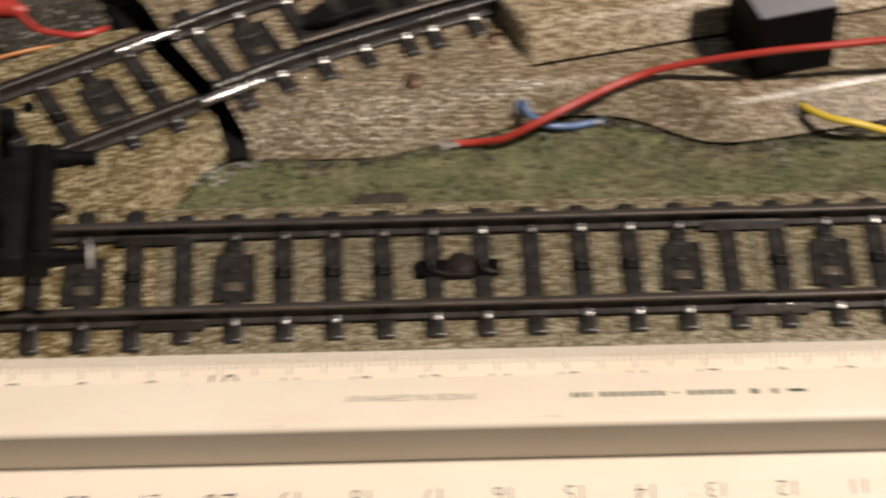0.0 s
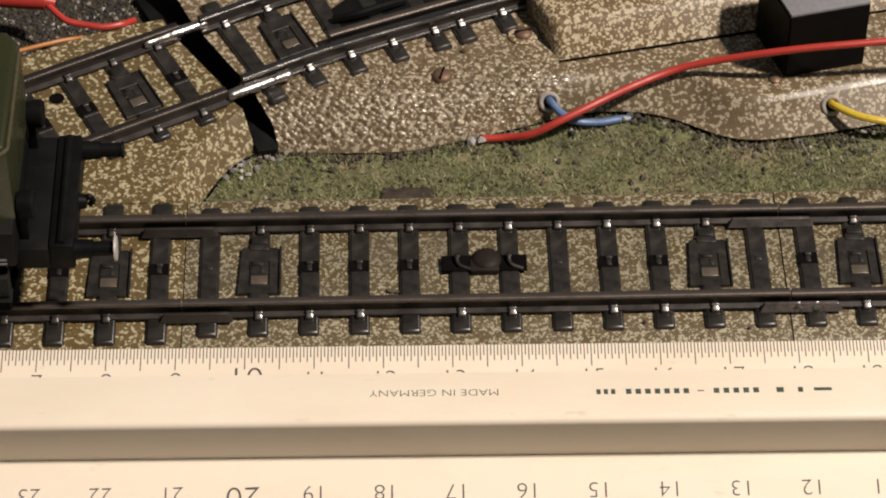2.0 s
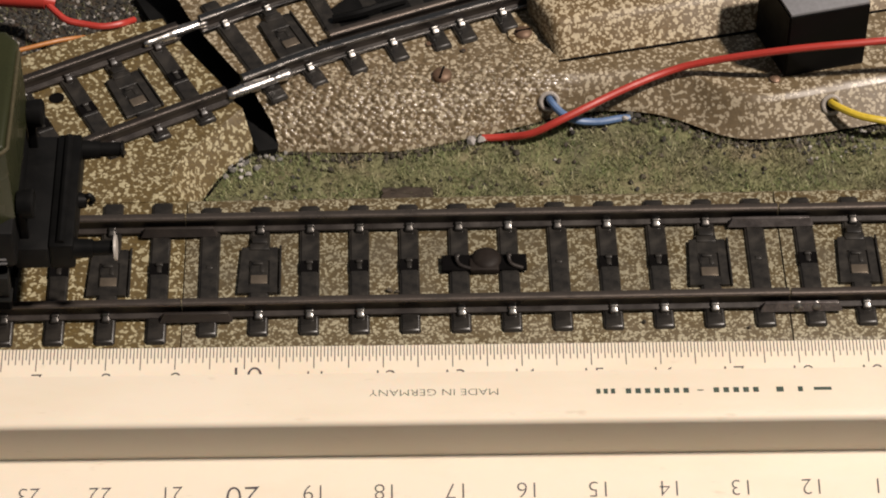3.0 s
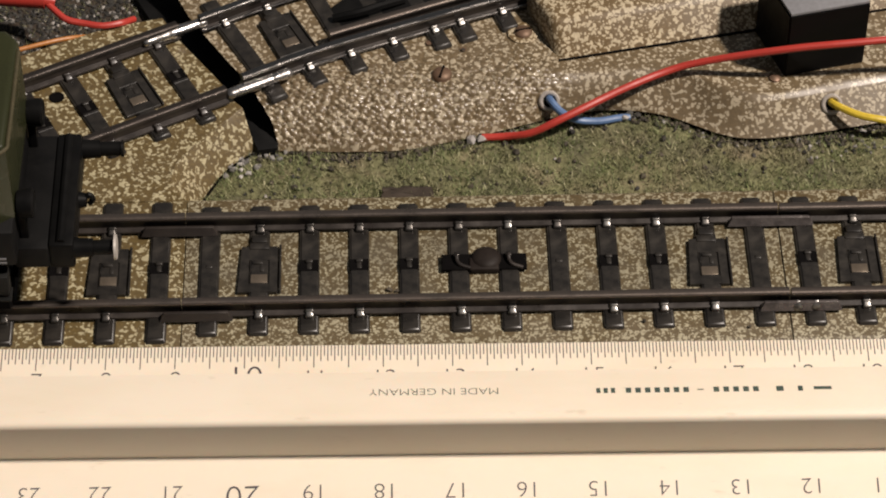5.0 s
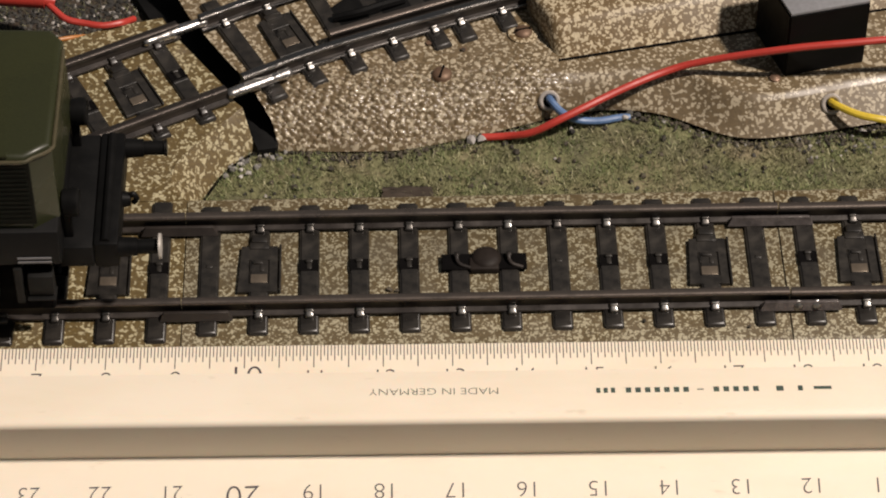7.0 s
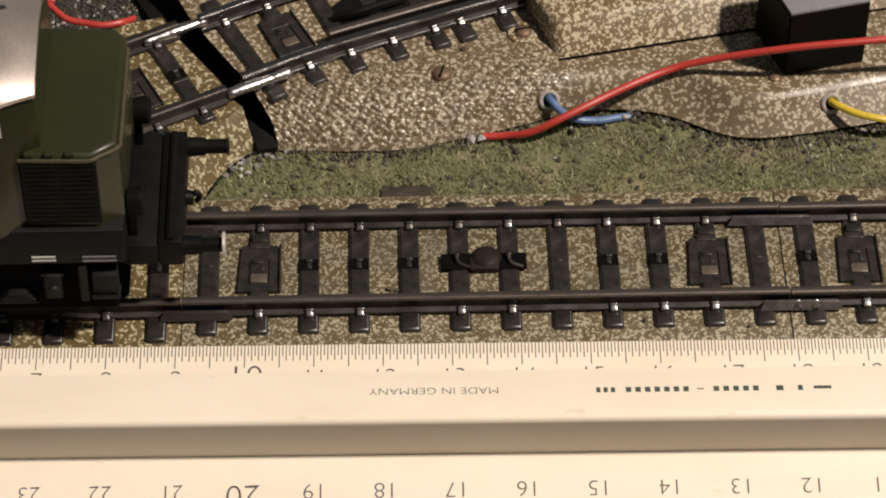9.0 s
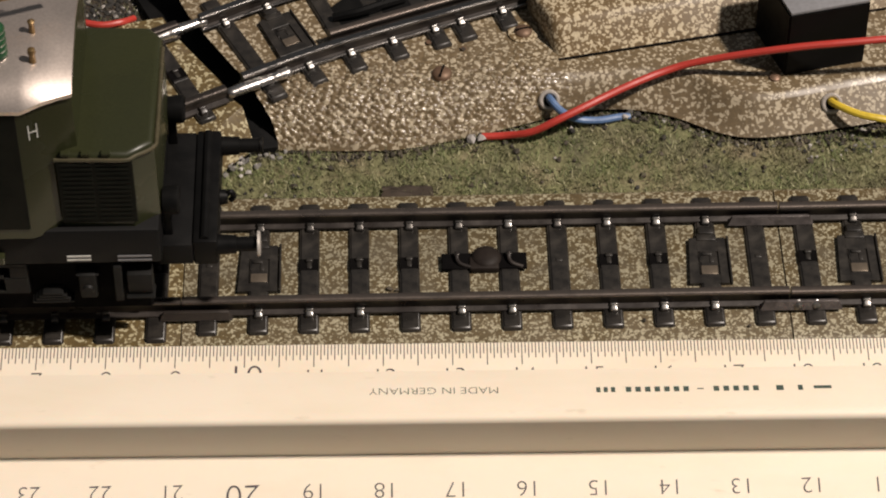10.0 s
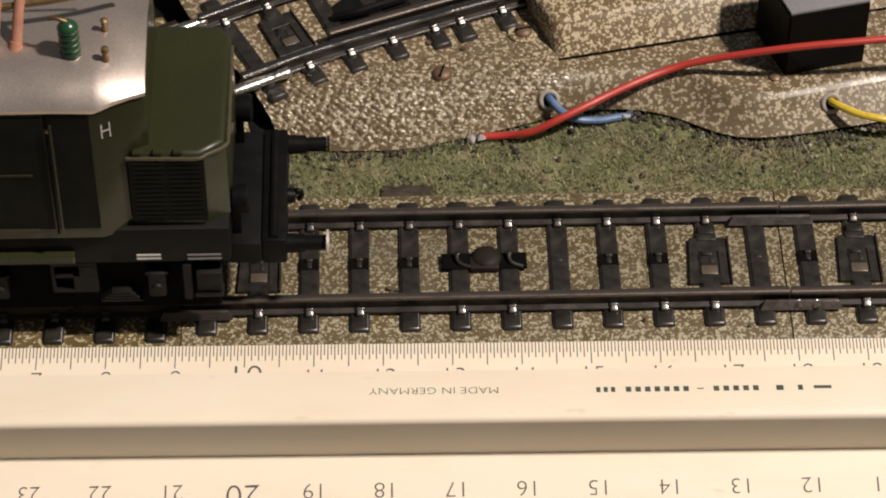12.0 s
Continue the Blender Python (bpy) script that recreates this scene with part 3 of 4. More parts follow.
def pebble(x, y):
    """Height of the round bosses pressed into the sheet, 0 to 1."""
    j0 = round(y / (BOSS * 0.87))
    best = 0.0
    for j in (j0 - 1, j0, j0 + 1):
        i0 = round(x / BOSS - 0.5 * (j % 2))
        for i in (i0 - 1, i0, i0 + 1):
            dx, dy, r, tall = BOSSES.get((i, j), (0, 0, 0.5, 0.8))
            ex, ey = x - (i + 0.5 * (j % 2)) * BOSS - dx, y - j * BOSS * 0.87 - dy
            d2 = (ex * ex + ey * ey) / (r * r * BOSS * BOSS)
            if d2 < 1:
                best = max(best, tall * (1 - d2) ** 0.6)
    return best


def build_right_turnout():
    t = thing("turnout", "tinplate turnout with embossed pebbled ballast and smooth raised side", "model track", group="tinplate track sections")
    own = bmesh.new()
    rows = []
    nx = 640
    for j in range(240):
        row = []
        for i in range(nx + 1):
            u = (i / nx) ** 1.5
            x = 2.2 + u * 138
            low = lip_height(x)
            f, s = soft_y(FRONT, x) - 0.95 * low, soft_y(SHOULDER, x, 1.6)
            if j < 66:
                q = j / 65
                y = f + (s - f) * (q ** 1.0)
                soft = math.sin(q * math.pi / 2)
                hard = min(1.0, q * 1.18) if q < 0.72 else 0.85 + 0.15 * math.sin((q - 0.72) / 0.28 * math.pi / 2)
                w = min(1.0, max(0.0, (x - 56) / 8))
                rise = soft ** (1.0 if x < 45 else 0.8) * (1 - w) + hard * w
                bend = max(0.0, 1 - abs(x - 69) / 9)
                rise = rise * (1 - bend) + q ** 1.35 * bend
                z = low + (DECK - low) * rise
            else:
                q = ((j - 65) / 174) ** 1.4
                y, z = s + (86 - s) * q, DECK
            rough = min(1.0, max(0.0, (52 - x) / 8))
            flat = max(0.0, min(1.0, 1 - (y - s - 1) / 8))
            if rough:
                z += rough * (0.10 + 0.50 * flat) * pebble(x, y + 0.75 * z) * min(1.0, j / 5)
            z += 0.12 * noise.noise(Vector((x * 0.08, y * 0.08, 1.7)))
            row.append(own.verts.new((x + gap_shift(y) * (1 - u) ** 3, y, z)))
        rows.append(row)
    for a, b in zip(rows, rows[1:]):
        for i in range(nx):
            own.faces.new((a[i], a[i + 1], b[i + 1], b[i]))
    part("ballast_bed", own, M_PEBBLE, t, angle=60)
    # near-black strip under the lip: the shadow gap is drawn as a part
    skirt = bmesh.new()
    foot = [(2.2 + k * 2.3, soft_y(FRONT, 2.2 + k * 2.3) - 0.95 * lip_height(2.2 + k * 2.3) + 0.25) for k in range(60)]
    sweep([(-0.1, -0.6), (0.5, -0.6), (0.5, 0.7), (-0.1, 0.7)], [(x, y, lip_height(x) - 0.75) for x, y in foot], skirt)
    part("edge_shade_strip", skirt, M_HOLE, t, "dark strip standing for the shadow gap below the sheet")
    near = smooth_path([(-3.4, 39.0, 0), (8.4, 45.0, 0), (21.1, 50.2, 0), (35.9, 55.9, 0), (60, 64.2, 0), (90, 73, 0)], 8)
    dirs = [(near[min(i + 1, len(near) - 1)] - near[max(i - 1, 0)]).normalized() for i in range(len(near))]
    rail(t, [(p.x, p.y) for p in near], tread=M_RAILTOP, bright=True)
    rail(t, [(p.x - d.y * 15.8, p.y + d.x * 15.8) for p, d in zip(near, dirs)], tread=M_RAILTOP, bright=True)
    rail(t, [(p.x - d.y * 2.7, p.y + d.x * 2.7) for p, d in list(zip(near, dirs))[10:]], name="check_rail")
    # sleepers along the curve
    run, want, made = 0.0, 4.1, 0
    for p, q, d in zip(near, near[1:], dirs):
        seg = (q - p).length
        while want <= run + seg and made < 12:
            c = p + (q - p) * ((want - run) / seg)
            deg = math.degrees(math.atan2(d.y, d.x))
            x, y = c.x - d.y * 8.0, c.y + d.x * 8.0
            piece("sleeper", SLEEPER, t, x, y, 0.12, deg)
            if made == 1:
                for nm, me in zip(("contact_plate", "contact_strip", "stud_slot_shade", "contact_stud"), PLATE):
                    piece(nm, me, t, x, y, 0.12, deg)
            for off, turn in ((-1.2, 180), (14.6, 180)):
                piece("rail_clip", CLIP, t, c.x - d.y * off, c.y + d.x * off, DECK + 0.6, deg + turn)
            made += 1
            want += 7.3 if made != 5 else 4.6
        run += seg
    # black plate holding the dark of an opening between the rails, and point lever
    bm = prism([(9.5, 52.6), (16, 51.0), (24, 54.0), (31, 59.5), (22, 64), (13, 60), (10.2, 57)], DECK - 0.1, DECK + 0.75, 0.2)
    part("opening_shade_plate", bm, M_MATTBLACK, t, "black plate standing for a dark opening between the rails")
    bm = tube([(11.0, 54.2, 7.5), (15.0, 54.6, 8.2), (19.0, 56.4, 8.2), (22.5, 58.4, 7.6)], 0.75, 8, 6)
    part("point_lever", bm, M_BLACK, t)
    # motor housing
    a = math.atan2(10.9, 54.0)
    hx, hy = 47.4, 44.4
    c, s = math.cos(a), math.sin(a)
    outline = [(0, 0), (62, 0), (62, 24), (-1.5, 24), (-2.2, 12)]
    bm = prism([(hx + u * c - v * s, hy + u * s + v * c) for u, v in outline], DECK - 0.2, DECK + 4.9)
    for v in bm.verts:
        if v.co.z > DECK + 3:
            v.co.x, v.co.y = v.co.x - 5.0 * s * (1 if (v.co.y - hy) * c - (v.co.x - hx) * s < 5 else 0), v.co.y + 5.0 * c * (1 if (v.co.y - hy) * c - (v.co.x - hx) * s < 5 else 0)
    bmesh.ops.bevel(bm, geom=[e for e in bm.edges if max(v.co.z for v in e.verts) > DECK + 3], offset=1.5, segments=4, affect="EDGES", profile=0.5)
    housing = part("motor_housing", bm, M_HOUSING, t, "raised lacquered tin motor housing", 45)
    bm = prism([(hx + u * c - v * s, hy + u * s + v * c) for u, v in ((-0.1, -0.12), (62, -0.12), (62, 0.3), (-0.1, 0.3))], DECK, DECK + 0.22)
    part("seam", bm, M_HOLE, housing)


def build_screw(x, y, z, r, slot_deg, washer=0.0, label="slotted brown metal screw in the turnout bed"):
    t = thing("screw", label, "screw", x, y, z, group="turnout screws")
    part("screw_head", lathe([(r, -0.2), (r, 0.25), (r * 0.85, 0.6), (r * 0.5, 0.85), (0.05, 0.92)], 24), M_SCREW, t)
    bm = box(-r * 0.85, r * 0.85, -0.16, 0.16, 0.55, 0.96, 0.03)
    bmesh.ops.rotate(bm, matrix=Matrix.Rotation(radians(slot_deg), 3, "Z"), verts=bm.verts)
    part("slot", bm, M_HOLE, t)
    if washer:
        part("washer", lathe([(washer, -0.2), (washer, 0.1), (washer - 0.3, 0.22), (r, 0.2)], 28), M_HOUSING, t)


def build_grommet(x, y, z, tilt):
    t = thing("grommet", "bright metal eyelet where a wire leaves the turnout", "eyelet", x, y, z, group="wire eyelets")
    own = bmesh.new()
    seg, ring = 28, 10
    grid = [[own.verts.new(((1.35 + 0.38 * math.cos(b)) * math.cos(a), (1.35 + 0.38 * math.cos(b)) * math.sin(a), 0.38 * math.sin(b)))
             for b in [2 * math.pi * j / ring for j in range(ring)]] for a in [2 * math.pi * i / seg for i in range(seg)]]
    for i in range(seg):
        for j in range(ring):
            own.faces.new((grid[i][j], grid[(i + 1) % seg][j], grid[(i + 1) % seg][(j + 1) % ring], grid[i][(j + 1) % ring]))
    bmesh.ops.rotate(own, matrix=Matrix.Rotation(radians(tilt), 3, "X"), verts=own.verts)
    part("ring", own, M_EYELET, t)
    own = lathe([(1.2, -0.2), (1.2, 0.05)], 20)
    bmesh.ops.rotate(own, matrix=Matrix.Rotation(radians(tilt), 3, "X"), verts=own.verts)
    part("opening", own, M_HOLE, t)


def build_wire(name, points, r, material, label):
    t = part(name, tube(points, r), material)
    return tagged(t, label, "wire", "layout wires")


def build_lantern_box():
    t = thing("lantern_box", "upright black plastic box with a grey top beside the motor housing", "box", 83.1, 40.0, DECK - 0.2, 12.7)
    corners = [(0, 0), (13.4, 0), (12.9, 11.5), (-1.1, 11.5)]
    own = prism(corners, 0, 12.9)
    bmesh.ops.bevel(own, geom=own.edges[:], offset=0.25, segments=2, affect="EDGES")
    part("case", own, M_BLACK, t)
    part("cap", prism([(0.2, 0.15), (13.2, 0.15), (12.7, 11.3), (-0.9, 11.3)], 12.85, 13.3, 0.15), M_GREY, t, "flat grey cap")
    part("foot_screw", lathe([(0.9, 0), (0.9, 0.3), (0.5, 0.55), (0.05, 0.6)], 18, None, (-1.6, -0.2, 0.2)), M_SCREW, t)


# ---- ruler ----
def build_ruler():
    r = thing("ruler", "ivory scale ruler with a raised middle bar against the track", "ruler", 1.5, -16.45, 7.45)
    r.matrix_basis = pose(0.0015, -0.01667, 0.00745, 11.0, 0, -0.50)
    # local: x along, y negative towards the near edge, z up from the far edge's face
    prof = [(-0.1, 0), (-0.1, -1.0), (-0.5, -1.2), (-30.5, -1.2), (-31.0, -1.0), (-31.0, 0), (-19.1, 0.70), (-18.82, 0.75), (-18.85, 9.3), (-18.8, 9.65), (-18.55, 9.97), (-18.15, 10.15), (-17.0, 10.15), (-9.6, 7.65), (-9.1, 7.5), (-8.9, 7.0), (-8.85, 0.7), (-8.4, 0.48)]
    own = bmesh.new()
    xs = np.linspace(-109, 204, 12)
    rings = [[own.verts.new((x, y, z)) for y, z in prof] for x in xs]
    n = len(prof)
    for a, b in zip(rings, rings[1:]):
        for i in range(n):
            own.faces.new((a[i], a[(i + 1) % n], b[(i + 1) % n], b[i]))
    own.faces.new(rings[0])
    own.faces.new(rings[-1][::-1])
    part("body", own, M_RULER, r, angle=30)
    cm = 10.1
    slope = 0.5 / 8.5

    def tick(bm, x, y0, y1, w, far):
        z = lambda y: (slope * -y if far else slope * (y + 31.0)) + 0.025
        vs = [bm.verts.new(p) for p in ((x - w, y0, z(y0)), (x + w, y0, z(y0)), (x + w, y1, z(y1)), (x - w, y1, z(y1)))]
        bm.faces.new(vs)

    far, near = bmesh.new(), bmesh.new()
    for i in range(600):
        xf = (i / 2 - 100) * cm / 10 - 3.25
        long = 3.95 if i % 10 == 0 else 2.8 if i % 2 == 0 else 1.95
        tick(far, xf, -0.13, -long, 0.068, True)
        tick(near, xf, -30.95, -31.0 + long, 0.068, False)
    tagged(part("far_graduation", far, M_INK, r, "fine dark half-millimetre marks"), kind="stuff")
    tagged(part("near_graduation", near, M_INK, r, "fine dark half-millimetre marks"), kind="stuff")
    for k in range(1, 30):
        size = 5.4 if k % 10 == 0 else 3.9
        x = (k * 10 - 100) * cm / 10 - 3.1
        bm = letters(str(k), size)
        bmesh.ops.translate(bm, vec=(x, (-3.75 if k % 10 == 0 else -4.5) - size * 0.36, 0.27), verts=bm.verts)
        for v in bm.verts:
            v.co.z = slope * -v.co.y + 0.03
        part("numeral", bm, M_INK, r)
        x = (200 - k * 10) * cm / 10 - 3.0
        size = 5.2 if k % 10 == 0 else 3.5
        bm = letters(str(k), size, True)
        bmesh.ops.translate(bm, vec=(x, -23.0 - size * 0.37, 0.27), verts=bm.verts)
        for v in bm.verts:
            v.co.z = slope * (v.co.y + 31.0) + 0.03
        part("numeral", bm, M_INK, r)
    def bar_top(y):
        return 7.65 + 2.5 * (-9.6 - y) / 7.4 + 0.03

    bm = letters("MADE IN GERMANY", 1.9, True)
    wide = max(v.co.x for v in bm.verts) - min(v.co.x for v in bm.verts)
    for v in bm.verts:
        v.co.x *= 18.2 / wide
    bmesh.ops.translate(bm, vec=(24.2, -13.1, 8.93), verts=bm.verts)
    for v in bm.verts:
        v.co.z = bar_top(v.co.y)
    tagged(part("imprint", bm, M_INKGREEN, r, "small green capital letters"), kind="stuff")
    # maker's imprint as plain marks
    bm = bmesh.new()
    for x0, x1, count in ((46.9, 50.0, 3), (51.0, 60.5, 7), (63.4, 70.4, 5), (72.2, 74.0, 1), (75.4, 76.6, 1)):
        step = (x1 - x0) / count
        for k in range(count):
            box(x0 + (k + 0.22) * step, x0 + (k + 0.78) * step, -13.85, -12.85, 8.9, 8.93, 0, 1, bm)
    box(61.4, 62.3, -13.45, -13.25, 8.9, 8.93, 0, 1, bm)
    box(77.9, 80.4, -13.6, -13.0, 8.9, 8.93, 0, 1, bm)
    for v in bm.verts:
        v.co.z = bar_top(v.co.y) - (0.03 if v.co.z < 8.91 else 0)
    tagged(part("imprint", bm, M_INKGREEN, r, "small green imprint"), kind="stuff")


# ---- ground cover ----
def chip(bm, x, y, z, r, rng, flat=0.75):
    own = bmesh.new()
    bmesh.ops.create_icosphere(own, subdivisions=1, radius=r)
    for v in own.verts:
        v.co *= rng.uniform(0.55, 1.25)
    turn = Euler((rng.uniform(0, 6), rng.uniform(0, 6), rng.uniform(0, 6))).to_matrix()
    for v in own.verts:
        v.co = turn @ v.co
        v.co.z *= flat
        v.co += Vector((x, y, z))
    return own


def scatter_chips(name, material, label, category, places, rng):
    verts, faces = [], []
    for x, y, z, r in places:
        own = chip(None, x, y, z, r, rng)
        base = len(verts)
        own.verts.index_update()
        verts += [tuple(v.co * 0.001) for v in own.verts]
        faces += [tuple(base + v.index for v in f.verts) for f in own.faces]
        own.free()
    me = bpy.data.meshes.new(name)
    me.from_pydata(verts, [], faces)
    me.materials.append(material)
    tagged(new(name, me), label, category, kind="stuff")


def turf_height(x, y):
    return 0.35 + 0.35 * noise.noise(Vector((x * 0.12, y * 0.12, 0))) + 0.18 * noise.noise(Vector((x * 0.5, y * 0.5, 4)))


def build_ground():
    own = bmesh.new()
    xs, ys = np.linspace(-180, 260, 260), np.linspace(10, 150, 110)
    grid = [[own.verts.new((x, y, turf_height(x, y))) for x in xs] for y in ys]
    for a, b in zip(grid, grid[1:]):
        for i in range(len(xs) - 1):
            own.faces.new((a[i], a[i + 1], b[i + 1], b[i]))
    g = part("ground", own, M_TURF, None, "", 80)
    tagged(g, "green and brown scatter mat between the tracks", "ground", kind="structure")
    own = bmesh.new()
    exs, eys = np.linspace(-110, -8, 60), np.linspace(0, 45, 30)
    grid = [[own.verts.new((x, y + 51 + (x + 40) * 0.46, turf_height(x, y + 51 + (x + 40) * 0.46) + 0.2)) for x in exs] for y in eys]
    for a, b in zip(grid, grid[1:]):
        for i in range(len(exs) - 1):
            own.faces.new((a[i], a[i + 1], b[i + 1], b[i]))
    tagged(part("gravel_soil", own, M_BARK, None, "", 80), "dark brown earth under loose gravel", "earth", kind="structure")
    rng = random.Random(4)
    verts, faces = [], []
    for k in range(41500):
        x, y = (rng.uniform(-16, 112), rng.uniform(14, 42)) if k < 38000 else (rng.uniform(-60, -14), rng.uniform(54, 76))
        if noise.noise(Vector((x * 0.16, y * 0.16, 9))) < rng.uniform(-0.75, 0.05):
            continue
        h, a, lean = rng.uniform(0.45, 1.35), rng.uniform(0, 6.28), rng.uniform(0.3, 1.1)
        z, w = turf_height(x, y) - 0.05, rng.uniform(0.06, 0.12)
        b = rng.uniform(0, 6.28)
        base = len(verts)
        verts += [(x - w * math.cos(a), y - w * math.sin(a), z), (x + w * math.cos(a), y + w * math.sin(a), z), (x + lean * h * math.cos(b), y + lean * h * math.sin(b), z + h)]
        faces.append((base, base + 1, base + 2))
    me = bpy.data.meshes.new("grass")
    me.from_pydata([(a / 1000, b / 1000, c / 1000) for a, b, c in verts], [], faces)
    me.materials.append(M_BLADE)
    tagged(new("grass", me), "short green and straw-coloured model grass fibres", "grass", kind="stuff")
    chips = []
    for _ in range(5200):
        x, y = rng.uniform(-75, -14), rng.uniform(50, 85)
        if y < 50 + (x + 40) * 0.46 + 4:
            continue
        chips.append((x, y, turf_height(x, y) + 0.25, rng.uniform(0.22, 0.55)))
    pale = []
    for _ in range(38):
        x = rng.uniform(-6, 3.5)
        pale.append((x, 25.5 + (x + 6) * 0.55 + rng.uniform(-2.0, 2.5), 0.7, rng.uniform(0.35, 0.7)))
    for _ in range(70):
        x = rng.uniform(84, 112)
        (pale if rng.random() < 0.5 else chips).append((x, soft_y(FRONT, x) - rng.uniform(0.2, 7.5), 0.55, rng.uniform(0.2, 0.5)))
    for _ in range(70):
        x, y = rng.uniform(-8, 110), rng.uniform(17, 31)
        chips.append((x, y, turf_height(x, y) + 0.15, rng.uniform(0.2, 0.5)))
    for x, y in ((33.2, 32.6), (34.4, 32.9), (49.0, 33.6), (58.6, 37.6), (59.6, 37.2), (17.5, 18.6), (18.9, 18.2)):
        chips.append((x, y, 0.9, 0.7))
    for _ in range(60):
        x = rng.uniform(30, 108)
        pale.append((x, soft_y(FRONT, x) - 0.95 * lip_height(x) - rng.uniform(0.1, 1.3), 0.6, rng.uniform(0.18, 0.42)))
    scatter_chips("pale_gravel", M_PALEGRAVEL, "scattered pale grey gravel chips along the bed edges", "gravel", pale, rng)
    scatter_chips("gravel", M_STONE, "loose pale and dark grey gravel chips", "gravel", chips, rng)
    crumbs = []
    for _ in range(80):
        x, y = rng.uniform(-4, 112), rng.uniform(16, 37)
        crumbs.append((x, y, turf_height(x, y) + 0.25, rng.uniform(0.25, 0.75)))
    # dark soil crumbs along the bed foot, which also stand for its shadowed band
    for _ in range(420):
        x = rng.uniform(3, 108)
        y = soft_y(FRONT, x) - 0.95 * lip_height(x) - abs(rng.gauss(0, 1.1)) - 0.1
        crumbs.append((x, y, turf_height(x, y) + 0.3, rng.uniform(0.2, 0.55)))
    for _ in range(900):
        x, y = rng.uniform(-75, -14), rng.uniform(50, 85)
        crumbs.append((x, y, turf_height(x, y) + 0.3, rng.uniform(0.2, 0.5)))
    for x, y, size in ((19.6, -5.2, 0.55), (20.6, -5.4, 0.35), (57.0, -12.4, 0.35), (31.9, 47.3, 0.5), (27.6, 48.6, 0.3), (-29.5, -13.0, 0.4), (66.0, 4.6, 0.35), (72.4, -13.9, 0.35)):
        crumbs.append((x, y, DECK + 0.25, size))
    scatter_chips("earth_crumbs", M_CLUMP, "dark brown crumbs among the grass", "earth", crumbs, rng)
    bm = box(18.7, 26.4, 19.0, 21.6, 0.2, 1.3)
    bmesh.ops.subdivide_edges(bm, edges=bm.edges[:], cuts=5, use_grid_fill=True)
    for v in bm.verts:
        v.co += Vector((rng.uniform(-0.3, 0.3), rng.uniform(-0.25, 0.25), rng.uniform(-0.25, 0.25)))
    tagged(part("bark_strip", bm, M_BARK), "flat dark brown strip lying in the grass", "strip")
    # black strip that stands for the shade in the gap between the two turnouts
    near_side = [(-22.5, 66.9), (-19.4, 60.9), (-16.3, 55.9), (-9.3, 45.7), (-6.6, 40.6), (-2.8, 34.9), (-1.1, 29.6)]
    far_side = [(-13.1, 66.8), (-11.1, 61.2), (-8.6, 56.9), (-1.0, 44.8), (0.4, 41.8), (3.0, 34.8), (2.0, 30.1)]
    t = part("gap_shade_strip", prism(near_side + far_side[::-1], 0.1, 2.0, 0.2), M_MATTBLACK)
    tagged(t, "matt black strip standing for the deep shade between track beds", "strip")


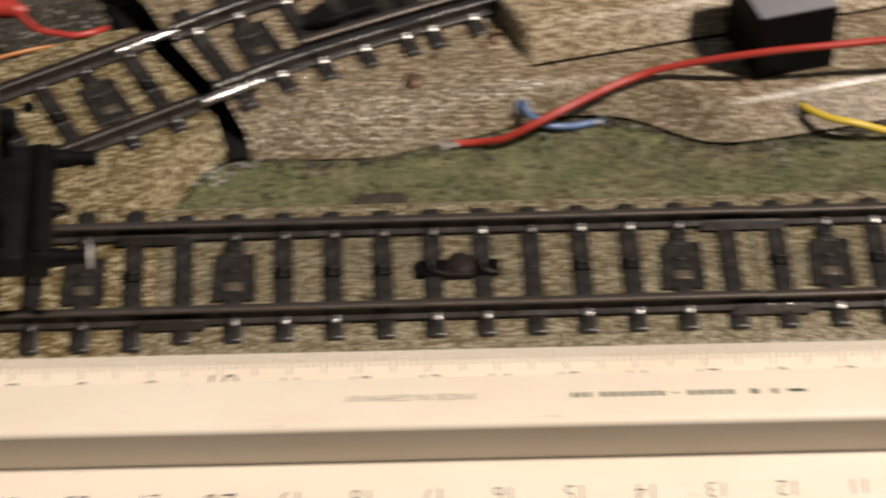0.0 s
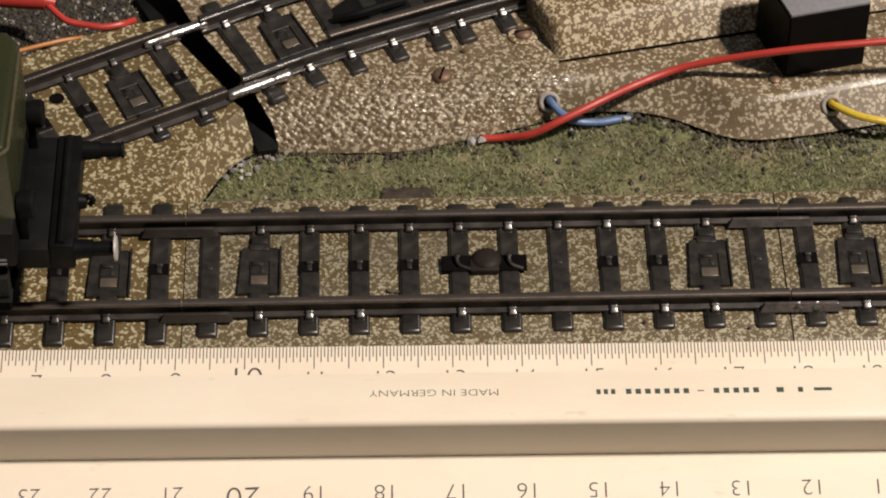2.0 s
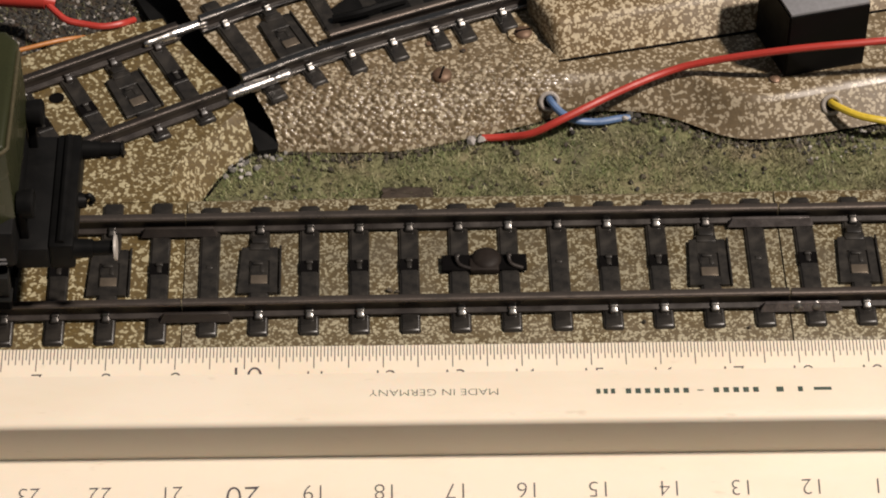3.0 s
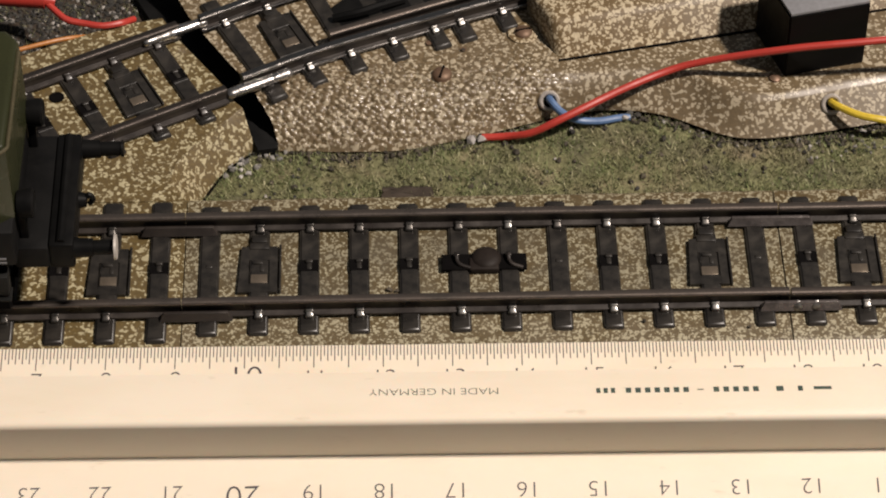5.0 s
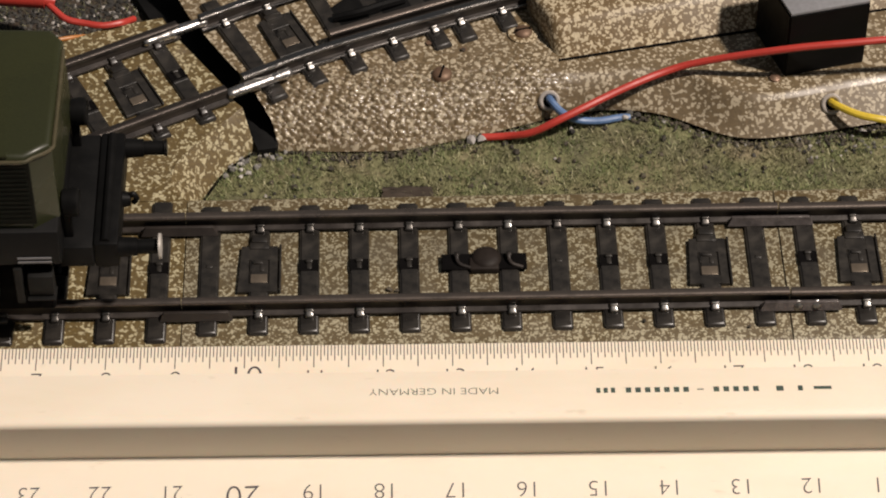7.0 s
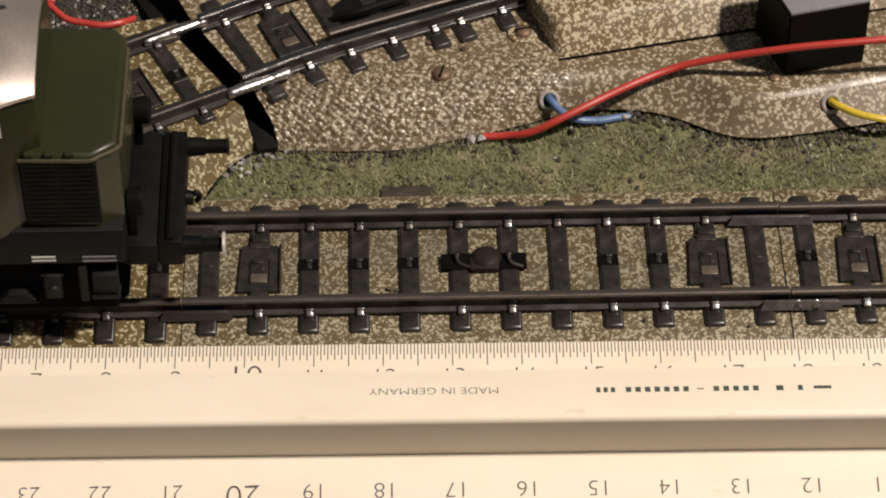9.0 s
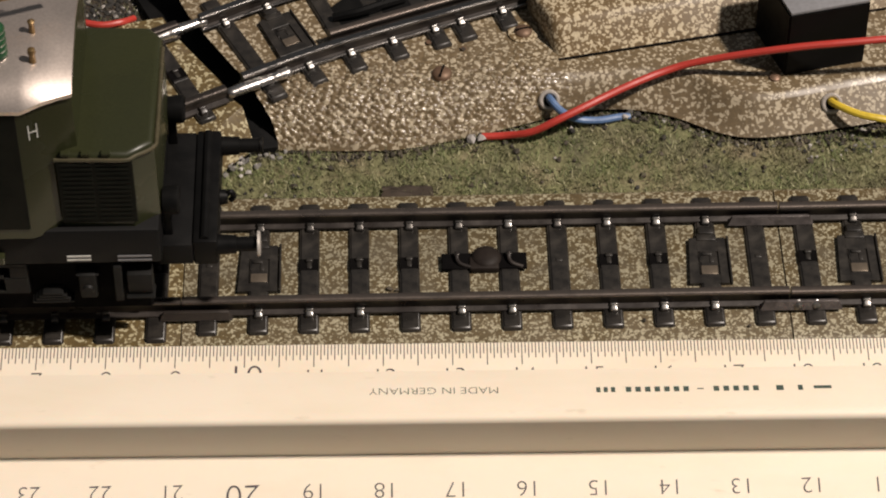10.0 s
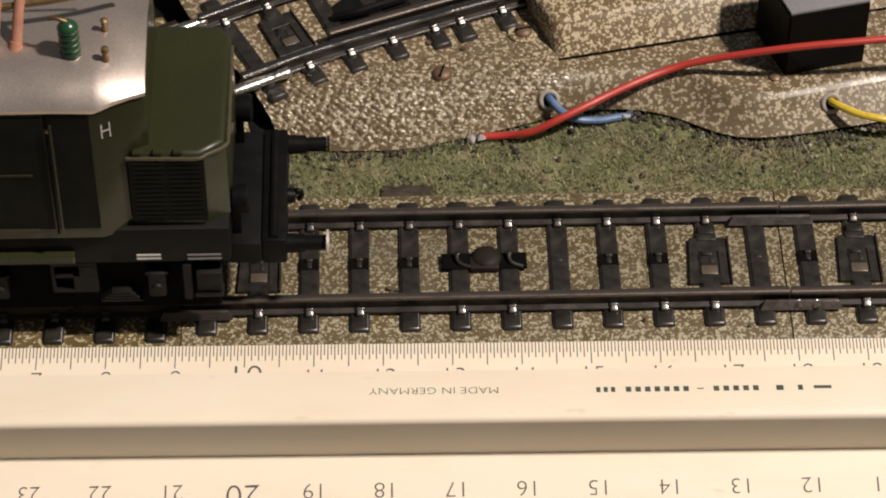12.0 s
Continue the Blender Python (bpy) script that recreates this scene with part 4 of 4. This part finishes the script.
# ---- locomotive ----
def build_locomotive():
    loco = thing("locomotive", "dark green model electric locomotive with a silver roof", "locomotive", 10.9, MID, 0)
    half = 15.0
    # cab and body, plan with tapered end
    L = -128.0
    plan = [(L, -half), (-31.4, -half), (-24.2, -11.6), (-24.2, 11.6), (-31.4, half), (L, half)]
    part("cab_body", prism(plan, 29.5, 54.0), M_GREEN, loco)
    # roof: arched sheet with a cut corner
    own = bmesh.new()
    secs = []
    for x, w, sag in ((L, half + 0.5, 0), (-60, half + 0.5, 0), (-36, half + 0.5, 0), (-31.0, half + 0.5, 0.2), (-30.0, 15.15, 0.4), (-28.2, 14.3, 0.9), (-26.2, 13.3, 1.7), (-24.0, 12.3, 2.6)):
        ring = []
        for i in range(25):
            a = -1 + 2 * i / 24
            y = w * math.sin(a * math.pi / 2)
            k = abs(y) / (half + 0.5)
            z = 58.2 - 0.9 * k ** 2 - 2.6 * k ** 6 - sag * (0.25 + 0.75 * k)
            ring.append((x, y, z))
        secs.append(ring)
    up = [[own.verts.new(p) for p in s] for s in secs]
    lo = [[own.verts.new((p[0], p[1] * 0.985, p[2] - 0.8)) for p in s] for s in secs]
    for g, flip in ((up, 1), (lo, -1)):
        for a, b in zip(g, g[1:]):
            for i in range(24):
                own.faces.new((a[i], a[i + 1], b[i + 1], b[i])[::flip])
    for a, b in ((up[-1], lo[-1]), (up[0], lo[0])):
        for i in range(24):
            own.faces.new((a[i], b[i], b[i + 1], a[i + 1]))
    for i0 in (0, 24):
        for k in range(len(secs) - 1):
            own.faces.new((up[k][i0], up[k + 1][i0], lo[k + 1][i0], lo[k][i0]))
    part("roof", own, M_ROOF, loco, "silver painted roof", 45)
    # hood in front of the cab
    plan = [(-27.0, -13.3), (-17.2, -13.6), (-13.7, -11.0), (-13.4, 10.6), (-15.2, 12.8), (-27.0, 13.3)]
    own = prism(plan, 30.0, 44.3)
    bmesh.ops.bevel(own, geom=[e for e in own.edges if all(v.co.z > 44 for v in e.verts)], offset=1.0, segments=5, affect="EDGES", profile=0.5)
    hood = part("hood", own, M_GREEN, loco)
    # side grille with louvres
    for s in (-1,):
        own = box(-27.2, -16.6, s * 13.75, s * 13.45, 31.2, 43.6, 0.1)
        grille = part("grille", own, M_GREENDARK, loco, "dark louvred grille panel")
        bm = bmesh.new()
        for i in range(13):
            z = 31.9 + i * 0.88
            for x0, x1 in ((-26.6, -22.3), (-21.7, -17.2)):
                box(x0, x1, s * 13.86, s * 13.7, z, z + 0.42, 0, 1, bm)
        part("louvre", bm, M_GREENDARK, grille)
    # rim tube in the pale edge colour, which carries wear and highlight
    own = tube([(-27.4, -13.5, 43.45), (-22, -13.65, 43.45), (-17.6, -13.75, 43.45), (-16.2, -12.95, 43.45), (-13.7, -11.2, 43.45), (-13.4, -8, 43.45), (-13.3, 9, 43.45)], 0.3, 8, 6)
    part("hood_edge", own, M_RIM, hood, "raised hood edge, worn and with its highlight in the colour")
    for x in (-25.8, -23.0, -20.2):
        part("hinge", box(x - 0.7, x + 0.7, -13.6, -12.7, 43.9, 44.6, 0.15), M_GREEN, hood)
    # cab side lines: door gap, handrail, window
    for x in (-37.6, -49.0):
        part("door_gap", box(x - 0.15, x + 0.15, -15.12, -14.9, 30.5, 53.5), M_HOLE, loco)
    part("handrail", rod((-36.9, -15.6, 31.0), (-36.9, -15.6, 52.0), 0.16, None, 8), M_GREEN, loco)
    part("handrail_knob", lathe([(0.3, 0), (0.36, 0.3), (0.1, 0.6)], 10, None, (-37.4, -15.4, 50.6)), M_RIM, loco)
    # door and panel: the shaded side wall is put into a darker green
    part("cab_door", box(-47.6, -38.0, -15.2, -14.9, 31.4, 53.0, 0.1), M_GREENDARK, loco, "cab door darkened for the shaded side")
    part("side_shade_panel", box(-37.3, -31.6, -15.12, -14.9, 31.4, 53.4, 0.06), M_GREENDARK, loco, "dark side panel with the side's shade in its colour")
    own = box(-64, -40.5, -15.15, -14.9, 42.5, 50.5, 0.1)
    part("window", own, M_BLACK, loco, "dark side window")
    for b in ((-64, -40.2, 41.9, 42.4), (-64, -40.2, 31.2, 31.7)):
        part("side_strip", box(b[0], b[1], -15.35, -14.9, b[2], b[3], 0.08), M_GREEN, loco)
    part("side_sill", box(L, -35.9, -15.6, -14.3, 24.6, 26.2, 0.2), M_GREEN, loco)
    # letter on the cab end
    own = letters("H", 4.0)
    for v in own.verts:
        v.co = Vector((v.co.x * 0.62, -0.06, v.co.y * 1.05))
    slant = math.atan2(3.4, 7.2)
    bmesh.ops.rotate(own, matrix=Matrix.Rotation(slant, 3, "Z"), verts=own.verts)
    bmesh.ops.translate(own, vec=(-29.6, -14.2, 49.5), verts=own.verts)
    part("lettering", own, M_WHITE, loco, "white capital letter")
    # underframe
    part("underframe", box(L, -13.8, -14.4, 14.4, 23.4, 30.2, 0.5, 2), M_MATTBLACK, loco)
    own = box(-14.6, -9.6, -11.6, 11.6, 20.0, 24.0, 0.3, 2)
    part("platform", own, M_MATTBLACK, loco)
    own = box(-9.6, -6.0, -11.4, 11.6, 19.6, 24.4, 0.4, 2)
    beam = part("buffer_beam", own, M_BLACK, loco)
    part("beam_rib", rod((-7.9, -10.8, 24.3), (-7.9, 11.0, 24.3), 0.7, None, 10), M_BLACK, beam)
    for y, head in ((-10.0, 1.9), (10.2, 1.3)):
        own = rod((-6.2, y, 22.4), (-3.4, y, 22.4), 1.5, 1.35, 20)
        rod((-3.4, y, 22.4), (-0.4, y, 22.4), 1.1, None, 18, own)
        buf = part("buffer", own, M_BLACK, loco)
        # near plate pale to show its lit edge, far plate black
        part("buffer_plate", rod((-0.3, y, 22.4), (0.05, y, 22.4), head, head * 0.96, 28), M_PALE if head > 1.5 else M_BLACK, buf)
    own = rod((-6.2, 0, 22.0), (-4.9, 0, 22.0), 1.3, 1.0, 14)
    own = join(own, tube([(-5.2, 0, 22.3), (-4.5, 0, 23.0), (-4.0, 0, 22.2), (-4.5, 0, 21.3)], 0.45, 8, 5))
    part("coupling_hook", own, M_BLACK, loco)
    for y, z in ((-9.0, 30.7), (9.6, 30.7)):
        own = lathe([(1.0, 0), (1.9, 0.5), (2.1, 1.6), (2.1, 2.6), (1.8, 2.9), (1.6, 2.7)], 22)
        bmesh.ops.rotate(own, matrix=Matrix.Rotation(radians(90), 3, "Y"), verts=own.verts)
        bmesh.ops.translate(own, vec=(-13.9, y, z), verts=own.verts)
        part("headlamp", own, M_BLACK, loco)
        part("lamp_bracket", box(-13.6, -12.4, y - 0.5, y + 0.5, 24, z, 0.1), M_BLACK, loco)
    # bogie frame plates, near-black to hold the shade of the recess; boxes, steps
    part("bogie_frame", box(-112, -15.8, -12.6, -11.4, 12.2, 23.4, 0.3), M_HOLE, loco, "black bogie frame plate with the recess shade in its colour")
    part("bogie_frame", box(-112, -15.8, 11.4, 12.6, 12.2, 23.4, 0.3), M_HOLE, loco, "black bogie frame plate with the recess shade in its colour")
    for x in (0, -22.6, -45.2):
        # pierced side plate: bars round two openings
        own = bmesh.new()
        for b in ((-39.8, -33.2, 22.3, 23.1), (-36.7, -33.2, 16.9, 20.2), (-39.8, -36.7, 19.9, 20.8), (-39.8, -39.3, 16.9, 22.4), (-35.8, -33.2, 20.1, 22.4), (-39.8, -36.6, 16.9, 17.6)):
            box(b[0] + x, b[1] + x, -13.9, -12.5, b[2], b[3], 0.12, 1, own)
        part("side_plate", own, M_BOGIE, loco, "dusty black pierced side plate")
        own = bmesh.new()
        for i in range(4):
            box(-33.0 + i * 0.5 + x, -27.0 - i * 0.5 + x, -14.2, -12.5, 15.1 + i * 0.55, 15.55 + i * 0.55, 0.1, 1, own)
        part("leaf_spring", own, M_BOGIE, loco, "dusty black leaf spring")
        own = box(-26.0 + x, -23.5 + x, -14.4, -12.4, 16.2, 21.0, 0.35, 2)
        rod((-24.75 + x, -14.3, 18.2), (-24.75 + x, -14.8, 18.2), 0.95, 0.7, 14, own)
        box(-26.4 + x, -23.1 + x, -14.1, -12.4, 20.4, 20.9, 0.15, 1, own)
        part("axle_box", own, M_BOGIE, loco, "dusty black axle box")
    own = box(-20.9, -19.7, -14.7, -12.4, 15.8, 23.0, 0.15, 1)
    part("step_hanger", own, M_BOGIE, loco)
    own = box(-19.0, -15.4, -14.8, -12.4, 17.5, 21.4, 0.2, 2)
    box(-19.3, -15.2, -15.3, -12.6, 16.9, 17.3, 0.1, 1, own)
    part("step", own, M_BOGIE, loco, "dusty black step box")
    part("guard_iron", box(-17.5, -16.2, -10.0, -8.6, 10.6, 19, 0.15), M_BLACK, loco)
    # small white plates on the frame, unreadable
    for x0, x1, zs in ((-27.2, -23.8, (24.2, 24.9)), (-20.0, -15.2, (24.0, 24.8))):
        for z in zs:
            part("lettering", box(x0, x1, -14.5, -14.38, z, z + 0.32), M_WHITE if x0 < -22 else M_GREY, loco, "tiny pale lettering")
    # roof fittings
    own = lathe([(1.5, 0), (1.5, 0.35)], 20, None, (-34.0, -7.5, 57.5))
    part("insulator_base", own, M_STEEL, loco)
    pts = [(0.9, 0.3)]
    for i in range(5):
        h = 0.45 + i * 0.95
        pts += [(1.42, h * 1.12), (1.47, (h + 0.35) * 1.12), (1.2, (h + 0.72) * 1.12)]
    pts += [(0.8, 5.95), (0.2, 6.2)]
    ins = part("insulator", lathe(pts, 20, None, (-34.0, -7.5, 57.5)), M_GLAZE, loco, "ribbed green insulator", 50)
    part("terminal", tube([(-34.0, -7.5, 63.5), (-35.4, -7.2, 63.9), (-36.6, -6.8, 63.5)], 0.3, 8, 5), M_BRONZE, ins)
    part("roof_pin", lathe([(0.5, 0), (0.45, 1.4), (0.6, 1.7), (0.5, 2.3), (0.1, 2.5)], 12, None, (-29.2, -8.6, 57.4)), M_BRONZE, loco)
    part("roof_pin", lathe([(0.45, 0), (0.4, 1.6), (0.55, 2.0), (0.1, 2.3)], 12, None, (-29.6, -3.2, 57.9)), M_BRONZE, loco)
    part("roof_rod", tube([(-44, -3.0, 62.2), (-36, -2.0, 62.6), (-30, -0.6, 62.8), (-25.4, 1.2, 62.6)], 0.48, 8, 6), M_BRONZE, loco)
    part("roof_rod", tube([(-46, -0.5, 63.5), (-38, -0.3, 63.6), (-30, -0.1, 63.4)], 0.22, 8, 6), M_STEEL, loco)
    for x, y in ((-41.5, -6.0), (-44.6, -6.4)):
        own = rod((x, y, 57.8), (x + 0.9, y + 4.2, 64.5), 0.8, 0.75, 12)
        rod((x - 0.1, y - 0.4, 57.3), (x + 0.1, y + 0.2, 58.6), 1.15, 0.9, 12, own)
        part("pantograph_post", own, M_PANTO, loco, "pinkish brown pantograph insulator")
    part("pantograph_frame", box(-72, -40.5, -2.8, -1.9, 63.4, 64.4, 0.2), M_BRONZE, loco)
    wheels = []
    for x in (-26.0, -43.0, -60.0):
        w = new("wheel")
        w.parent = loco
        w.empty_display_size = 0.003
        w.matrix_basis = pose(x / 1000, 0, 0.0163)
        for s in (-1, 1):
            own = rod((0, s * 7.1, 0), (0, s * 7.7, 0), 7.2, None, 32)
            rod((0, s * 7.7, 0), (0, s * 10.0, 0), 6.45, 6.3, 32, own)
            part("tyre", own, M_RAIL, w)
            own = bmesh.new()
            for k in range(8):
                a = k * math.pi / 4
                rod((0.8 * math.cos(a), s * 10.1, 0.8 * math.sin(a)), (5.6 * math.cos(a), s * 10.1, 5.6 * math.sin(a)), 0.45, 0.35, 6, own)
            part("spokes", own, M_BLACK, w)
        part("axle", rod((0, -10.3, 0), (0, 10.3, 0), 1.0, None, 12), M_RAIL, w)
        wheels.append(w)
    return loco, wheels


build_main_track()
build_contact_bridge()
build_left_turnout()
build_right_turnout()
build_screw(28.4, 41.3, DECK + 0.35, 1.6, 75)
build_screw(41.8, 51.0, DECK + 0.25, 1.5, 15, 2.5, "slotted screw on a washer beside the housing")
build_grommet(45.5, 37.9, 3.75, 48)
build_grommet(90.4, 35.3, 4.45, 50)
build_lantern_box()
# flat discs whose dark colour stands for two small holes
for x, y in ((26.5, 48.9), (32.0, 47.3)):
    tagged(part("rivet_hole", lathe([(0.5, 0), (0.5, 0.06)], 14, None, (x, y, DECK + 0.34)), M_SCREW), "tiny dark disc standing for a small hole in the turnout bed", "rivet", "turnout rivets")
build_wire("red_wire", [(34.6, 32.6, 1.0), (38.5, 32.4, 1.4), (42.5, 31.6, 2.9), (47.7, 32.5, 5.3), (56.7, 36.8, 6.9), (64, 40.1, 7.6), (70.4, 40.5, 9.4), (83.8, 38.9, 13.3), (98.9, 39.0, 14.8), (125, 42, 15.0), (170, 60, 8)], 0.62, M_RED, "red insulated wire arching over the turnout edge")
build_wire("blue_wire", [(45.5, 39.6, 3.2), (45.7, 37.3, 4.3), (47.4, 35.7, 3.3), (50.0, 35.0, 2.2), (53.4, 35.5, 1.4), (56.4, 36.6, 0.9), (58.4, 37.2, 0.5)], 0.62, M_BLUE, "blue insulated wire leaving an eyelet")
build_wire("yellow_wire", [(90.4, 37.0, 3.8), (90.7, 34.6, 5.1), (94.3, 32.2, 5.0), (98.6, 31.2, 4.6), (106, 31.5, 2.0), (114, 33.5, 1.0)], 0.62, M_YELLOW, "yellow insulated wire leaving an eyelet")
plug = thing("red_plug", "red plastic plug on a red wire over the gravel", "plug", -36.6, 58.0, 9.4)
part("sleeve", rod((0.8, 0, 0), (-24, 2.0, 1.0), 1.6, 1.7, 20), M_RED, plug)
part("neck", rod((0.6, 0, 0), (2.4, -0.2, -0.4), 1.25, 0.7, 16), M_RED, plug)
build_wire("red_wire", [(-36.0, 58.0, 9.2), (-33.64, 55.7, 8.3), (-32.07, 54.65, 7.8), (-29.51, 54.21, 7.4), (-26.4, 53.75, 7.2), (-23.4, 54.7, 6.9), (-21.6, 57.0, 5.6)], 0.56, M_RED, "thin red wire curling down from the plug")
build_wire("orange_wire", [(-44, 47.3, 6.6), (-38, 49.6, 6.6), (-33, 51.6, 6.3), (-29.6, 53.6, 5.0), (-26, 57, 2.0)], 0.4, M_ORANGE, "thin orange wire along the branch bed")
build_ruler()
build_ground()
for k, (x, y, z, size) in enumerate(((32.9, 32.0, 1.2, 0.85), (34.4, 32.1, 1.3, 0.8), (48.9, 34.0, 0.9, 0.6), (57.6, 36.6, 1.1, 0.8))):
    st = part("stone", chip(None, x, y, z, size, random.Random(20 + k)), M_PALESTONE, None, "", 20)
    tagged(st, "small pale grey stone beside a wire end", "stone", "pale stones")
loco, wheels = build_locomotive()


def motions():
    rows = [(0.0, -30.5), (2.8, -30.5), (5.5, -30.5), (5.7, -30.1), (6.0, -28.75), (6.5, -26.4), (7.0, -24.1), (8.0, -19.5), (9.0, -14.9), (9.5, -12.4), (10.0, -9.9), (10.5, -7.5), (11.0, -4.95), (11.5, -2.5), (12.0, 0.0)]
    walk(loco, [(t, pose((10.9 + d) / 1000, MID / 1000, 0)) for t, d in rows])
    for w, x in zip(wheels, (-26.0, -43.0, -60.0)):
        walk(w, [(t, pose(x / 1000, 0, 0.0163, 0, math.degrees((d + 30.5) / 6.4), 0)) for t, d in rows])


motions()
